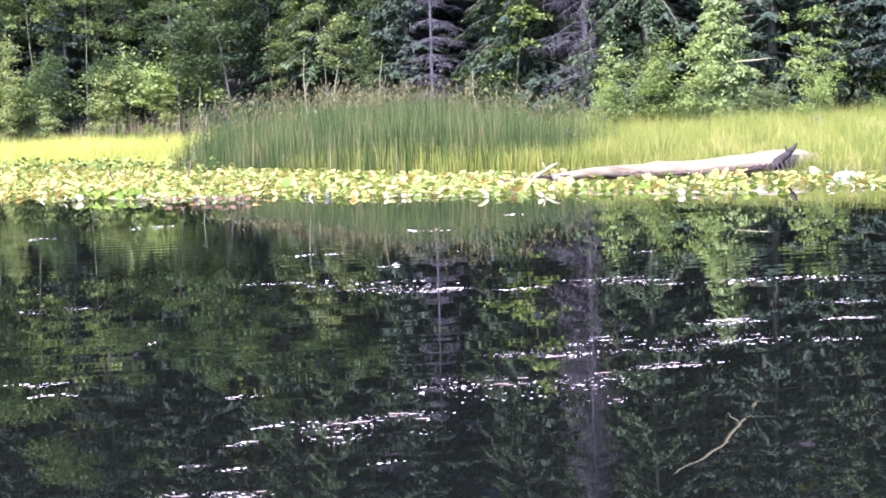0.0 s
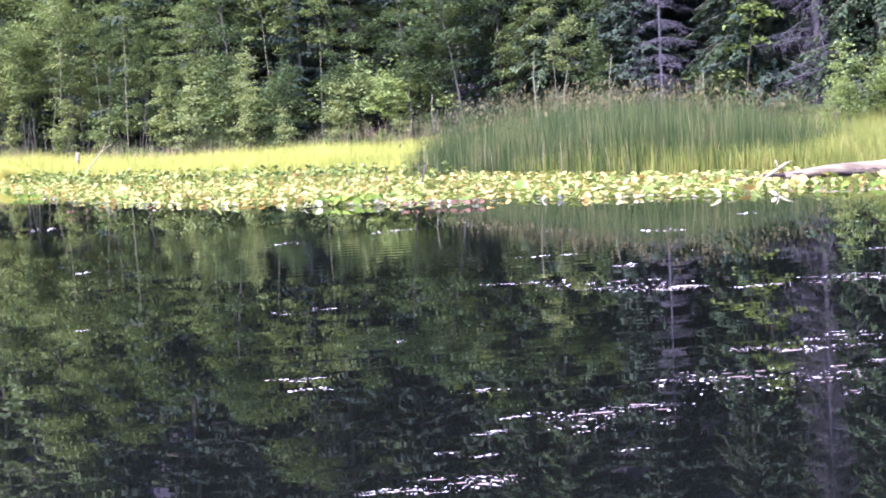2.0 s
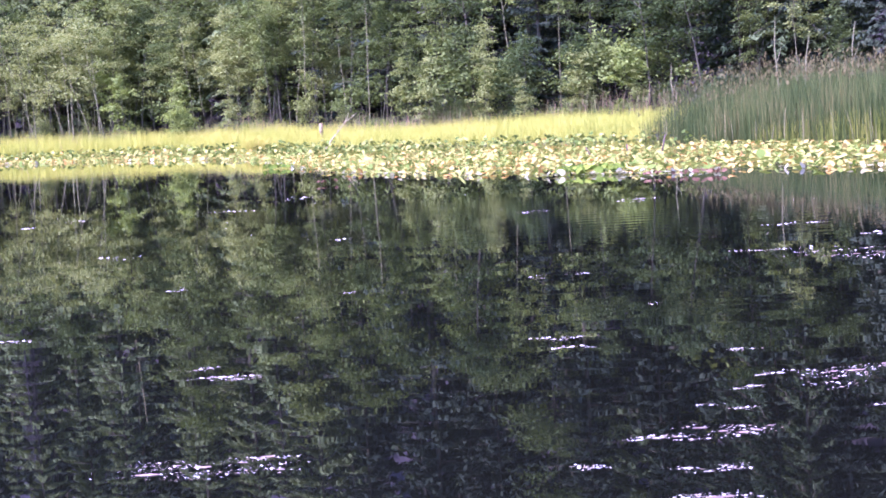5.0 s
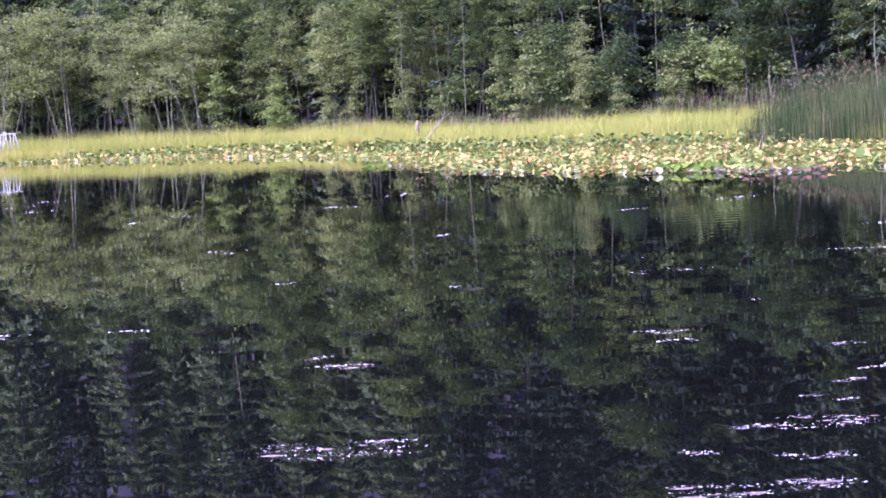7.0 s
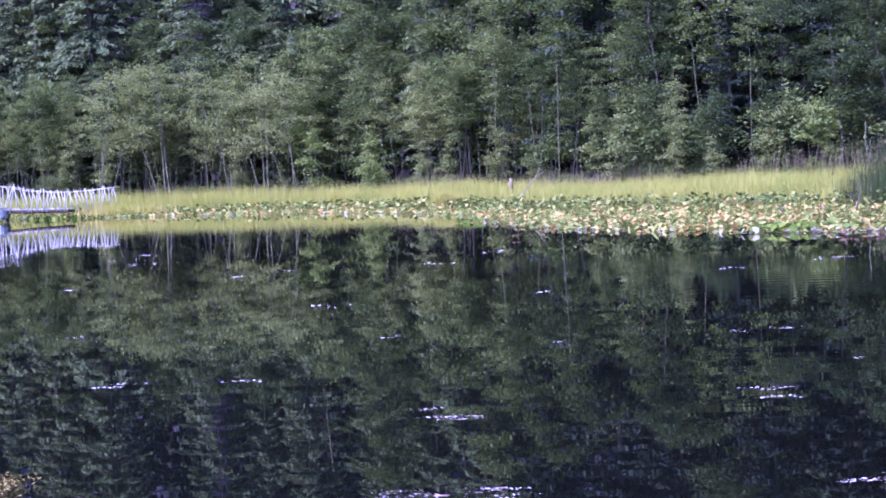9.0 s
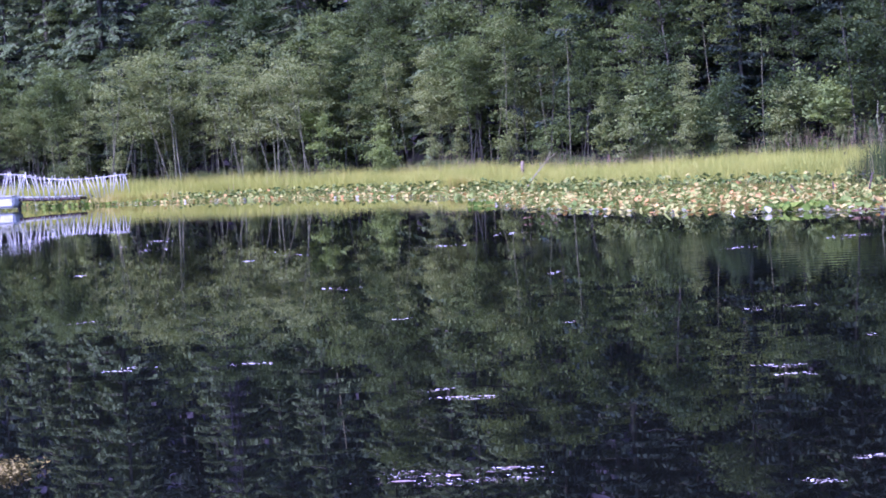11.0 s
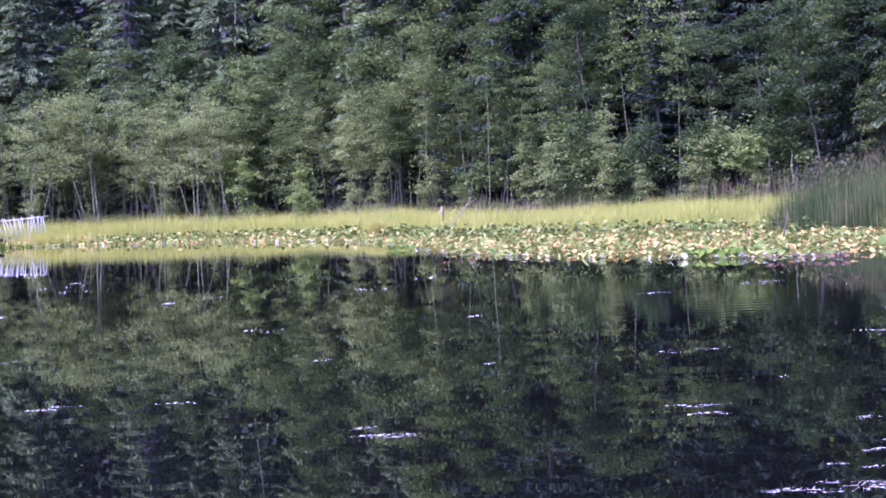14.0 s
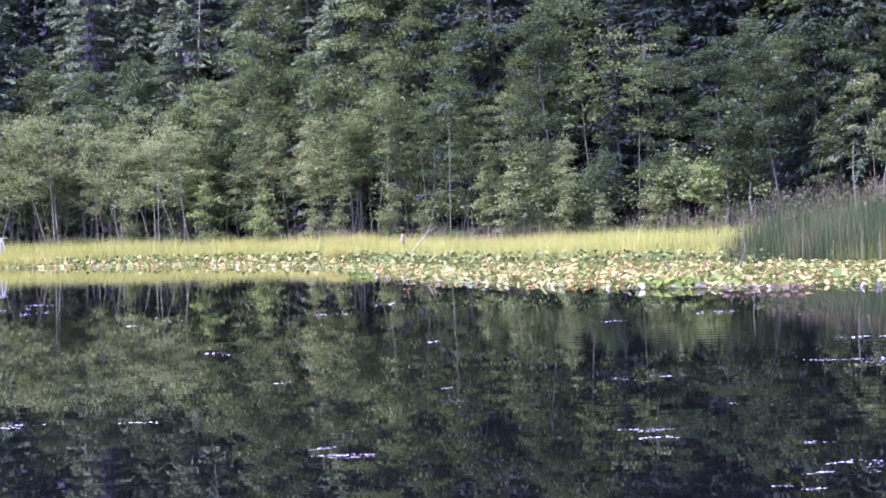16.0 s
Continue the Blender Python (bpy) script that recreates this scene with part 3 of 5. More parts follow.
for i, x, back, hh in EDGE:
    y = treeline(x) + back
    put("alder", i, x, y, g.uniform(0, 360), (hh - float(land((x, y))[0])) / HEIGHT["alder"][i], g.normal(0, 1.5))
# taller crowns and conifers that rise behind them: kind, which, x, y, height
BEHIND = [("tall", 1, -9.6, 80.0, 11.8), ("tall", 1, -6.3, 76.6, 10.8), ("tall", 1, -1.6, 69.8, 9.2), ("tall", 0, 3.5, 64.4, 7.6), ("tall", 0, 8.2, 60.8, 8.2), ("tall", 0, 9.9, 59.6, 7.4), ("tall", 0, 6.4, 63.0, 7.6), ("tall", 0, 11.6, 59.0, 8.0), ("tall", 0, -14.9, 85.0, 10.2),
          ("fir", 1, -22.8, 93.3, 15.5), ("fir", 0, -31.0, 96.6, 14.5), ("fir", 1, -20.5, 92.0, 14.0), ("fir", 5, 17.1, 51.8, 9.0)]
for kind, i, x, y, hh in BEHIND:
    put(kind, i, x, y, g.uniform(0, 360), hh / HEIGHT[kind][i])
for x, y, hh, turn in ((-4.2, 72.6, 9.6, 60), (9.1, 62.4, 8.6, 200)):     # two lighter crowns above the edge
    put("tall", 1, x, y, turn, hh / HEIGHT["tall"][1])
x = -48.0
while x < 12:                       # young trees that fill the edge of the wood
    if x > 7.5 and g.uniform() < 0.4:
        put("fir", int(g.choice([0, 2, 5], p=[0.35, 0.3, 0.35])), x, treeline(x) + g.uniform(1.5, 4.0), g.uniform(0, 360), g.uniform(0.6, 0.9))
        x += g.uniform(0.9, 1.6)
        continue
    near = x > -6
    if 0.5 < x < 6.5 and g.uniform() < 0.25:
        put("fir", int(g.choice([0, 2])), x, treeline(x) + g.uniform(2.0, 4.5), g.uniform(0, 360), g.uniform(0.5, 0.8))
        x += g.uniform(0.7, 1.3)
        continue
    put("alder", int(g.choice([0, 1, 2, 3, 4, 5, 9], p=[0.0, 0.10, 0.14, 0.22, 0.44, 0.10, 0.0] if near else [0.14, 0.02, 0.34, 0.08, 0.02, 0.24, 0.16])), x, treeline(x) + g.uniform(0.8, 3.2), g.uniform(0, 360), g.uniform(0.7, 1.05) * (0.9 if near else 1.0), g.normal(0, 2.5))
    x += g.uniform(0.75, 1.5)
x = -36.0
while x < 5.5:                      # leafy saplings along the meadow's back edge
    put("alder", int(g.choice([6, 7], p=[0.88, 0.12])), x, treeline(x) + g.uniform(-0.6, 1.2), g.uniform(0, 360), g.uniform(0.5, 1.1), g.normal(0, 4))
    x += g.uniform(0.9, 2.6) * (2.2 if x < -12 else 1.0)
x = -38.0
while x < 3:                        # thin bare-stemmed poles between them
    put("alder", int(g.choice([5, 8], p=[0.4, 0.6] if x < -6 else [0.0, 1.0])), x, treeline(x) + g.uniform(0.2, 3.0), g.uniform(0, 360), g.uniform(0.6, 1.0), g.normal(0, 3))
    x += g.uniform(0.8, 3.0)
x = -48.0
while x < 3:                        # second rank, taller
    put("alder", int(g.choice([2, 2, 3] if x < -6 else [3, 3, 2])), x, treeline(x) + g.uniform(2.6, 5.5), g.uniform(0, 360), g.uniform(0.95, 1.3) * (1.0 if x < -6 else 0.9), g.normal(0, 2))
    x += g.uniform(1.6, 2.8)
for i in range(24):                 # dark conifers close behind the reeds and the sunny bank
    x = 8 + 20 * (i + g.uniform(0, 1)) / 24
    put("fir", int(g.choice([0, 5, 2], p=[0.3, 0.4, 0.3])), x, treeline(x) + g.uniform(2.5, 7.0), g.uniform(0, 360), g.uniform(0.7, 1.1))
x = -50.0
while x < 5:                       # tall broadleaved trees
    put("tall", int(g.choice([0, 1], p=[0.35, 0.65] if x < -10 else [0.95, 0.05])), x, treeline(x) + g.uniform(6.5, 10.0), g.uniform(0, 360), g.uniform(0.85, 1.15), g.normal(0, 2))
    x += g.uniform(6.0, 9.0) * (1.0 if x < -6 else 0.9)
for depth, step in ((8, 2.8), (12, 2.9), (17, 3.4), (23, 4.0), (30, 4.4), (38, 4.8)):    # conifers of the wood behind
    x = -46.0 - depth * 0.3
    while x < 34 + depth * 0.5:
        green = 0.7 if x < -8 else 0.12
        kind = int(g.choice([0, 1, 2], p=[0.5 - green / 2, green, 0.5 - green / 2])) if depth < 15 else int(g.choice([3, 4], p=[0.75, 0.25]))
        back, turn, size = g.uniform(-2.5, 2.5), g.uniform(0, 360), g.uniform(0.9, 1.3) * (1.25 if depth >= 30 else 1.0)
        if not in_gap(x, treeline(x) + depth + back):
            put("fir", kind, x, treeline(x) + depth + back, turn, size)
        x += step * g.uniform(0.7, 1.3)
for i in range(90):                 # dark undergrowth inside the wood
    x = g.uniform(-50, 44)
    put("shrub", 3, x, treeline(x) + g.uniform(3.5 if x < -6 else 1.5, 10.0), g.uniform(0, 360), g.uniform(0.9, 1.7))
for i in range(40):                # bushes up the wooded slope
    x = g.uniform(-60, 52)
    put("shrub", 3, x, treeline(x) + g.uniform(9.0, 24.0), g.uniform(0, 360), g.uniform(1.8, 3.2))
x = -48.0
while x < 40:                       # low shrubs
    put("shrub", int(g.choice([0, 1, 2], p=[0.2, 0.2, 0.6] if x < 6 or x > 26 else [0.2, 0.0, 0.8])), x, treeline(x) + g.uniform(-0.8, 0.8), g.uniform(0, 360), g.uniform(0.45, 0.9))
    x += g.uniform(1.0, 2.4) * (2.6 if x < 6 else 1.3)


# ---- grasses ----
def blades(xy, h, w, g, lean=0.22, z0=None, head=0.0):
    """Grass blades: two-piece strips that bend over."""
    n = len(xy)
    z = land(xy) if z0 is None else z0
    b = np.column_stack([xy, np.maximum(z, -0.1) - 0.03])
    th = g.uniform(0, 2 * np.pi, n)
    side = np.column_stack([np.cos(th), np.sin(th), np.zeros(n)])
    ph = g.uniform(0, 2 * np.pi, n)
    le = np.abs(g.normal(0, lean, n)) * h
    d = np.column_stack([np.cos(ph), np.sin(ph), np.zeros(n)])
    mid, tip = b + d * (le * 0.3)[:, None], b + d * le[:, None]
    mid[:, 2] += h * 0.55
    tip[:, 2] += h * np.clip(1 - (le / h) ** 2 * 0.5, 0.5, 1)
    ww = np.reshape(w, (-1, 1)) * side
    v = np.stack([b - ww, b + ww, mid - ww * 0.8, mid + ww * 0.8, tip], 1).reshape(-1, 3)
    i = np.arange(n)[:, None] * 5
    return v, [i + np.array([[0, 1, 3, 2]]), i + np.array([[2, 3, 4]])]


def scatter(n, x0, x1, y0, y1, g, keep):
    xy = np.column_stack([g.uniform(x0, x1, n), g.uniform(y0, y1, n)])
    return xy[keep(xy)]


g = np.random.default_rng(21)
xy = scatter(520000, -50, 10, 40, 100, g, lambda p: (inland(p) > -0.3) & (p[:, 1] < treeline(p[:, 0]) + 1.0) & ~((p[:, 0] > 4) & (p[:, 1] < 50)))
h = np.interp(xy[:, 0], [-25, -12, -4, 4], [1.12, 0.98, 0.72, 0.62]) * (1 + 0.2 * lumps(xy, 2.3, 5) + 0.1 * lumps(xy, 0.7, 8)) * g.uniform(0.6, 1.08, len(xy))
v, q = blades(xy, h, 0.008, g, 0.7)
tagged(part("meadow_sedge", mesh_of("meadow_sedge", v, q, MAT["sedge"])), "sunlit yellow-green sedge meadow along the shore", "grass", kind="stuff")
xy = scatter(170000, 8, 28, 22, 50, g, lambda p: (p[:, 0] < 0.56 * p[:, 1] + 1.5) & (inland(p) > -0.25) & (p[:, 1] < treeline(p[:, 0]) + 1.5))
h = 0.46 * (1 + 0.35 * lumps(xy, 1.7, 2) + 0.2 * lumps(xy, 0.6, 7)) * g.uniform(0.45, 1.35, len(xy)) * np.interp(inland(xy), [0, 2, 8, 14], [1.25, 1.1, 1.2, 1.3])
h *= np.where((xy[:, 0] < 12.05) & (xy[:, 1] < 28.3), 0.35, 1.0)
v, q = blades(xy, h, 0.0055, g, 0.6)
tagged(part("bank_grass", mesh_of("bank_grass", v, q, MAT["bank_grass"])), "tall bright green grass on the sunny bank", "grass", kind="stuff")


# ---- bulrushes ----
g = np.random.default_rng(33)
REED_BED = np.array([(3.6, 46.5), (4.2, 44.3), (5.2, 41.0), (6.3, 37.0), (7.5, 33.8), (8.6, 32.4), (9.8, 32.2), (11.4, 34.0), (12.6, 39.0), (12.0, 46.0), (9.0, 49.0), (5.5, 49.0)])


def within(xy, poly):
    inside = np.zeros(len(xy), dtype=bool)
    for a, b in zip(poly, np.roll(poly, -1, axis=0)):
        c = (a[1] > xy[:, 1]) != (b[1] > xy[:, 1])
        xi = a[0] + (xy[:, 1] - a[1]) * (b[0] - a[0]) / ((b[1] - a[1]) or 1e-9)
        inside ^= c & (xy[:, 0] < xi)
    return inside


def reed_height(xy):
    left = np.interp(xy[:, 0] - 0.16 * (44 - xy[:, 1]), [3.3, 4.3, 5.5, 6.8, 9.0], [0.5, 0.85, 1.35, 1.6, 1.5])
    right = np.interp(xy[:, 0], [8.2, 9.6, 11.2, 12.6], [1.0, 0.82, 0.6, 0.45])
    return left * np.where(xy[:, 0] > 8.2, right, 1.0)


xy = scatter(52000, 3, 13, 31, 50, g, lambda p: within(p, REED_BED))
xy = xy[g.uniform(0, 1, len(xy)) < np.interp(xy[:, 0], [3.6, 5.5, 9.5, 12.5], [0.45, 1.0, 0.9, 0.15])]
h = reed_height(xy) * (1 + 0.12 * lumps(xy, 0.9, 6)) * (0.42 + 0.82 * g.beta(2.0, 1.9, len(xy)))
base_z = np.maximum(land(xy), 0.0)
v, q = blades(xy, h, 0.005, g, 0.13, base_z)
reeds = tagged(part("bulrush_bed", mesh_of("bulrush_bed", v, q, MAT["bulrush"])), "dense stand of tall blue-green bulrushes with brown tips", "reeds", kind="stuff")
pick = (g.uniform(0, 1, len(xy)) < 0.2) & (h > reed_height(xy) * 0.95)
tips, n = xy[pick], int(pick.sum())
heads = Pile()
c = np.repeat(np.column_stack([tips, base_z[pick] + h[pick] * 0.97 - 0.03]), 3, axis=0) + g.normal(0, 1, (3 * n, 3)) * (0.02, 0.02, 0.035)
al = unit(np.column_stack([g.normal(0, 0.5, 3 * n), g.normal(0, 0.5, 3 * n), np.ones(3 * n)]))
heads.kites(c, al, unit(np.cross(al, g.normal(0, 1, (3 * n, 3)))), g.uniform(0.06, 0.12, 3 * n), g.uniform(0.018, 0.035, 3 * n))
part("seed_head", heads.mesh("seed_head", MAT["seed"]), reeds, "drooping brown seed heads")

# yellow-green young sedge at the foot of the bulrushes and along the bank
xy = scatter(60000, 3.5, 13, 30.5, 40, g, lambda p: (within(p, REED_BED + np.array([0.25, -0.5]))) & (p[:, 1] < 40))
h = g.uniform(0.3, 0.85, len(xy)) * (0.8 + 0.25 * lumps(xy, 1.2, 9))
keep = g.uniform(0, 1, len(xy)) < np.interp(xy[:, 0], [4, 6.5, 8.5, 10], [0.25, 0.45, 0.85, 1.0])
v, q = blades(xy[keep], h[keep], 0.009, g, 0.15, np.maximum(land(xy[keep]), 0.0))
tagged(part("shore_sedge", mesh_of("shore_sedge", v, q, MAT["bank_grass"])), "young yellow-green sedge at the foot of the bulrushes", "grass", kind="stuff")

stalk = Pile()
stalk.tube([(0, 0, -0.15), (0.01, 0, 0.3), (0.03, 0.01, 0.62), (0.07, 0.02, 0.8)], [0.0055, 0.005, 0.004, 0.002], 6)
stalk_mesh = stalk.mesh("dead_stalk", MAT["straw"], True)
for i in range(42):
    u = g.uniform(0, 1)
    x = 4.0 + 6.2 * u
    y = float(np.interp(x, REED_BED[:7, 0], REED_BED[:7, 1])) + g.uniform(-0.7, 1.2)
    s = g.uniform(0.35, 0.95)
    ob = part("dead_stalk", stalk_mesh, None, "", pose(x, y, max(0.0, float(land((x, y))[0])), g.normal(0, 5), g.normal(0, 5), g.uniform(0, 360)) @ Matrix.Scale(s, 4))
    tagged(ob, "pale dry reed stalk standing in shallow water", "reed stalk", "dry stalks before the bulrushes")

# ---- water lilies ----
LILY_FRONT = np.array([(-40, 88), (-30, 81.5), (-27, 78), (-20, 70.5), (-14, 63), (-9, 55.2), (-5.6, 45.5), (-4.4, 39), (-3.2, 34.6), (-1.2, 30.3), (0.7, 27.1), (2.6, 25.9), (4.9, 24.1), (6.7, 22.3), (8.0, 21.6), (10.6, 21.6), (13.5, 20.6), (17, 18.6)])


def lily_depth(xy):
    """Metres behind the front edge of the lily bed."""
    return xy[:, 1] - np.interp(xy[:, 0], LILY_FRONT[:, 0], LILY_FRONT[:, 1])


def lily_leaf(seed, rise, fold, tilt, ring=10):
    """A broad heart-shaped leaf with a notch, wavy rim, thickness at the midrib and its stalk."""
    g = np.random.default_rng(seed)
    a = np.linspace(0.16, 2 * np.pi - 0.16, ring)
    r = (0.86 + 0.14 * np.cos(a + np.pi)) * (1 + 0.05 * np.sin(3 * a + seed))
    x, y = r * np.cos(a) * 1.12, r * np.sin(a) * 0.92
    z = fold * np.abs(y) ** 1.4 + 0.11 * np.sin(2.5 * a + seed) * (0.4 + fold)
    rim = np.column_stack([x, y, z])
    mid = np.column_stack([x * 0.5, y * 0.5, z * 0.32])
    v = np.concatenate([[(0.12, 0, 0)], mid, rim])
    rot = np.array(Euler((radians(g.normal(0, tilt)), radians(g.normal(0, tilt)), 0)).to_matrix())
    v = v @ rot.T
    v[:, 2] += rise
    low = -0.03 - v[:, 2].min()
    if rise == 0:
        v[:, 2] += max(0.0, low * 0.6)
    tri = [[0, 1 + i, 2 + i] for i in range(ring - 1)]
    quad = [[1 + i, 1 + ring + i, 2 + ring + i, 2 + i] for i in range(ring - 1)]
    if rise > 0:
        n = len(v)
        s = 0.035
        top = v[0]
        v = np.concatenate([v, [(top[0] - s, 0, top[2]), (top[0] + s, 0, top[2]), (top[0] + s, 0.02, -0.5), (top[0] - s, 0.02, -0.5), (top[0], s, top[2]), (top[0], -s, top[2]), (top[0], -s, -0.5), (top[0], s, -0.5)]])
        quad += [[n, n + 1, n + 2, n + 3], [n + 4, n + 5, n + 6, n + 7]]
    return v, np.array(tri), np.array(quad)


SHAPES = [(1, 0, 0.05, 3), (2, 0, 0.2, 6), (3, 0.0, 0.32, 10), (4, 0.3, 0.4, 16), (5, 0.5, 0.5, 22), (6, 0.35, 0.3, 26), (7, 0.6, 0.45, 34), (8, 1.7, 0.2, 24), (9, 2.6, 0.28, 30), (10, 3.6, 0.3, 34)]
leaf_kinds = [lily_leaf(*s) for s in SHAPES]
leaf_meshes = [mesh_of("lily_leaf", v, [t, q], MAT["lily"], True) for v, t, q in leaf_kinds]
pale_meshes = [mesh_of("pale_lily_leaf", v, [t, q], MAT["lily_pale_near"], True) for v, t, q in leaf_kinds]
red_meshes = [mesh_of("red_lily_leaf", v, [t, q], MAT["lily_red"], True) for v, t, q in leaf_kinds]
green_meshes = [mesh_of("green_lily_leaf", v, [t, q], MAT["lily_green"], True) for v, t, q in leaf_kinds]
bed = new("lily_bed")
tagged(bed, "bed of yellow and green water-lily leaves along the shore", "water lilies")
g = np.random.default_rng(77)
xy = scatter(135000, -36, 17, 18, 88, g, lambda p: (inland(p) < -0.15) & (lily_depth(p) > 0) & ~(within(p, REED_BED) & (p[:, 1] > 33)))
d = lily_depth(xy)
near = xy[:, 1] < 40
gap = lumps(xy * (1, 0.6), 0.9, 4)
dens = np.where(near, 0.92, 0.62) * np.where(gap > -0.45, 1, 0.35)
xy = xy[g.uniform(0, 1, len(xy)) < dens]
order = np.argsort(np.hypot(xy[:, 0] - 0.3, xy[:, 1]))
xy = xy[order]
edge = lily_depth(xy)
# stretch of the bed in front of the bulrushes, leaf by leaf
stretch = (xy[:, 1] < 31) & (xy[:, 0] > -2) & (xy[:, 0] < 12)
single = np.zeros(len(xy), dtype=bool)
single[np.flatnonzero(stretch)[:300]] = True
kind_p = np.array([0.20, 0.20, 0.16, 0.15, 0.11, 0.10, 0.08])
kinds = np.where((edge < 0.9) | (xy[:, 1] > 52) | (inland(xy) > -1.6), g.choice([0, 1, 3, 4, 5, 6], len(xy)), g.choice(7, len(xy), p=kind_p))
sizes = g.uniform(0.030, 0.070, len(xy)) * np.interp(xy[:, 1], [40, 65], [1.0, 1.35]) * np.where((xy[:, 1] < 30) & (g.uniform(0, 1, len(xy)) < 0.12), 1.6, 1.0)
turns = g.uniform(0, 360, len(xy))
# leaves at the front edge get the pale colours that carry the glare
rim = (edge < 0.45) & (g.uniform(0, 1, len(xy)) < np.interp(xy[:, 1], [38, 55], [0.78, 0.3]))
sizes = np.where(rim & (xy[:, 1] < 40), sizes * 0.9, sizes)
green = (inland(xy) > -2.8) & (xy[:, 0] < 4.5) & (g.uniform(0, 1, len(xy)) < 0.85) & ~single
clear = np.hypot(xy[:, 0] + 5.5, xy[:, 1] - 58.6) > 1.4        # low round the bare branch
kinds = np.where((inland(xy) > -3.4) & (xy[:, 0] < 4.5) & clear, g.choice([4, 6, 7, 7, 8, 9], len(xy)), kinds)
fresh = lumps(xy, 0.45, 9) > 0.25
heaps = [([], [], []) for _ in range(3)]
counts = [0, 0, 0]
for i in range(len(xy)):
    m = pose(xy[i, 0], xy[i, 1], 0.006 + 0.004 * (i % 5), 0, 0, turns[i]) @ Matrix.Scale(sizes[i], 4)
    if single[i]:
        part("lily_leaf", (pale_meshes if rim[i] else green_meshes if fresh[i] else leaf_meshes)[kinds[i]], bed, "", m)
        continue
    v, t, q = leaf_kinds[kinds[i]]
    mm = np.array(m)
    w = 1 if rim[i] else 2 if green[i] else 0
    heaps[w][0].append(v @ mm[:3, :3].T + mm[:3, 3])
    heaps[w][1].append(t + counts[w])
    heaps[w][2].append(q + counts[w])
    counts[w] += len(v)
for w, name, mt, lab in ((0, "far_leaves", "lily_far", "lily leaves too many to count"), (1, "faded_leaves", "lily_pale", "faded whitish leaves along the bed's edge, sky glare in their colour"), (2, "shore_leaves", "lily_shore", "fresh dark green leaves along the meadow")):
    tagged(part(name, mesh_of(name, np.concatenate(heaps[w][0]), [np.concatenate(heaps[w][1]), np.concatenate(heaps[w][2])], MAT[mt], True), bed, lab), kind="stuff")


def lily_clump(x, y, n, r, seed, size=1.0, meshes=None, label="fresh green tuft of lily leaves above the water"):
    """A tight tuft of lily leaves standing clear of the water."""
    g = np.random.default_rng(seed)
    root = new("lily_clump")
    root.matrix_basis = pose(x, y, 0)
    for i in range(n):
        a, rr = g.uniform(0, 2 * np.pi), r * g.uniform(0, 1) ** 0.6
        part("lily_leaf", (meshes or green_meshes)[int(g.integers(3, 7))], root, "", pose(rr * math.cos(a) * 1.3, rr * math.sin(a), 0.04, g.uniform(20, 70), g.normal(0, 15), g.normal(0, 50)) @ Matrix.Scale(size * g.uniform(0.08, 0.13), 4))
    return tagged(root, label, "water lilies", "lily tufts")


lily_clump(1.42, 27.6, 46, 0.42, 1, 0.8)
lily_clump(-5.0, 40.6, 16, 0.28, 2, 0.6)
lily_clump(8.0, 23.3, 6, 0.3, 3, 0.6)

for k, (x, y) in enumerate([(2.2, 25.15), (2.6, 25.0), (2.95, 24.9), (-2.7, 29.5)]):
    lily_clump(x, y, 8, 0.25, 40 + k, 0.4, red_meshes, "withered reddish lily leaves at the bed's edge")

# three dark stakes among the lilies
for i, (x, y, hh) in enumerate([(3.2, 35.9, 0.36), (2.5, 35.6, 0.22), (1.8, 35.9, 0.2)]):
    s = Pile()
    s.tube([(0, 0, -0.6), (0.01, 0, 0), (0.09 * (1 - i), 0, hh)], [0.022, 0.021, 0.014], 6)
    tagged(part("stake", s.mesh("stake", MAT["rotten"], True), None, "", pose(x, y, 0)), "dark rotten stake standing among lily leaves", "stake", "stakes in the lilies")

# ---- the fallen log, the stone and drift twigs ----
log = new("fallen_log")
log.matrix_basis = pose(7.9, 27.0, 0.035)
tagged(log, "weathered pale fallen trunk lying on the shore", "log")
g = np.random.default_rng(3)
t = np.linspace(0, 1, 24)
pts = np.column_stack([4.72 * t, 0.92 * t + 0.05 * np.sin(5 * t), 0.05 + 0.085 * t + 0.015 * np.sin(9 * t)])
rad = np.interp(t, [0, 0.25, 0.6, 0.85, 0.96, 1], [0.055, 0.11, 0.15, 0.18, 0.165, 0.11]) * (1 + g.normal(0, 0.045, 24))
body = Pile()
body.tube(pts, rad, 16)
v = np.concatenate(body.v)
v += np.column_stack([np.zeros(len(v)), lumps(v[:, [0, 2]] * (1, 6), 0.25, 1) * 0.014, lumps(v[:, [0, 1]] * (1, 6), 0.22, 2) * 0.014])
body.v = [v]
part("trunk", body.mesh("log_trunk", MAT["driftwood"], True), log)
# dark strips on the lower side: the trunk's own shade, built as bark
rot = Pile()
for a0, a1, drop, thick in ((0.05, 0.93, 0.40, 0.34), (0.15, 0.5, 0.12, 0.16), (0.55, 0.88, 0.2, 0.2)):
    s = np.linspace(a0, a1, 40)
    c = np.column_stack([np.interp(s, t, pts[:, 0]), np.interp(s, t, pts[:, 1]), np.interp(s, t, pts[:, 2])])
    r = np.interp(s, t, rad)
    c[:, 1] -= r * (0.98 - thick * 0.75)
    c[:, 2] -= r * (drop + 0.08 * g.normal(0, 1, 40))
    rot.tube(c, r * thick * np.sin(np.linspace(0.3, 2.9, 40)) ** 0.4 * g.uniform(0.6, 1.15, 40), 8)
part("rotten_bark", rot.mesh("rotten_bark", MAT["rotten"], True), log, "dark bark strips along the lower side, standing for its shade")
stub = Pile()
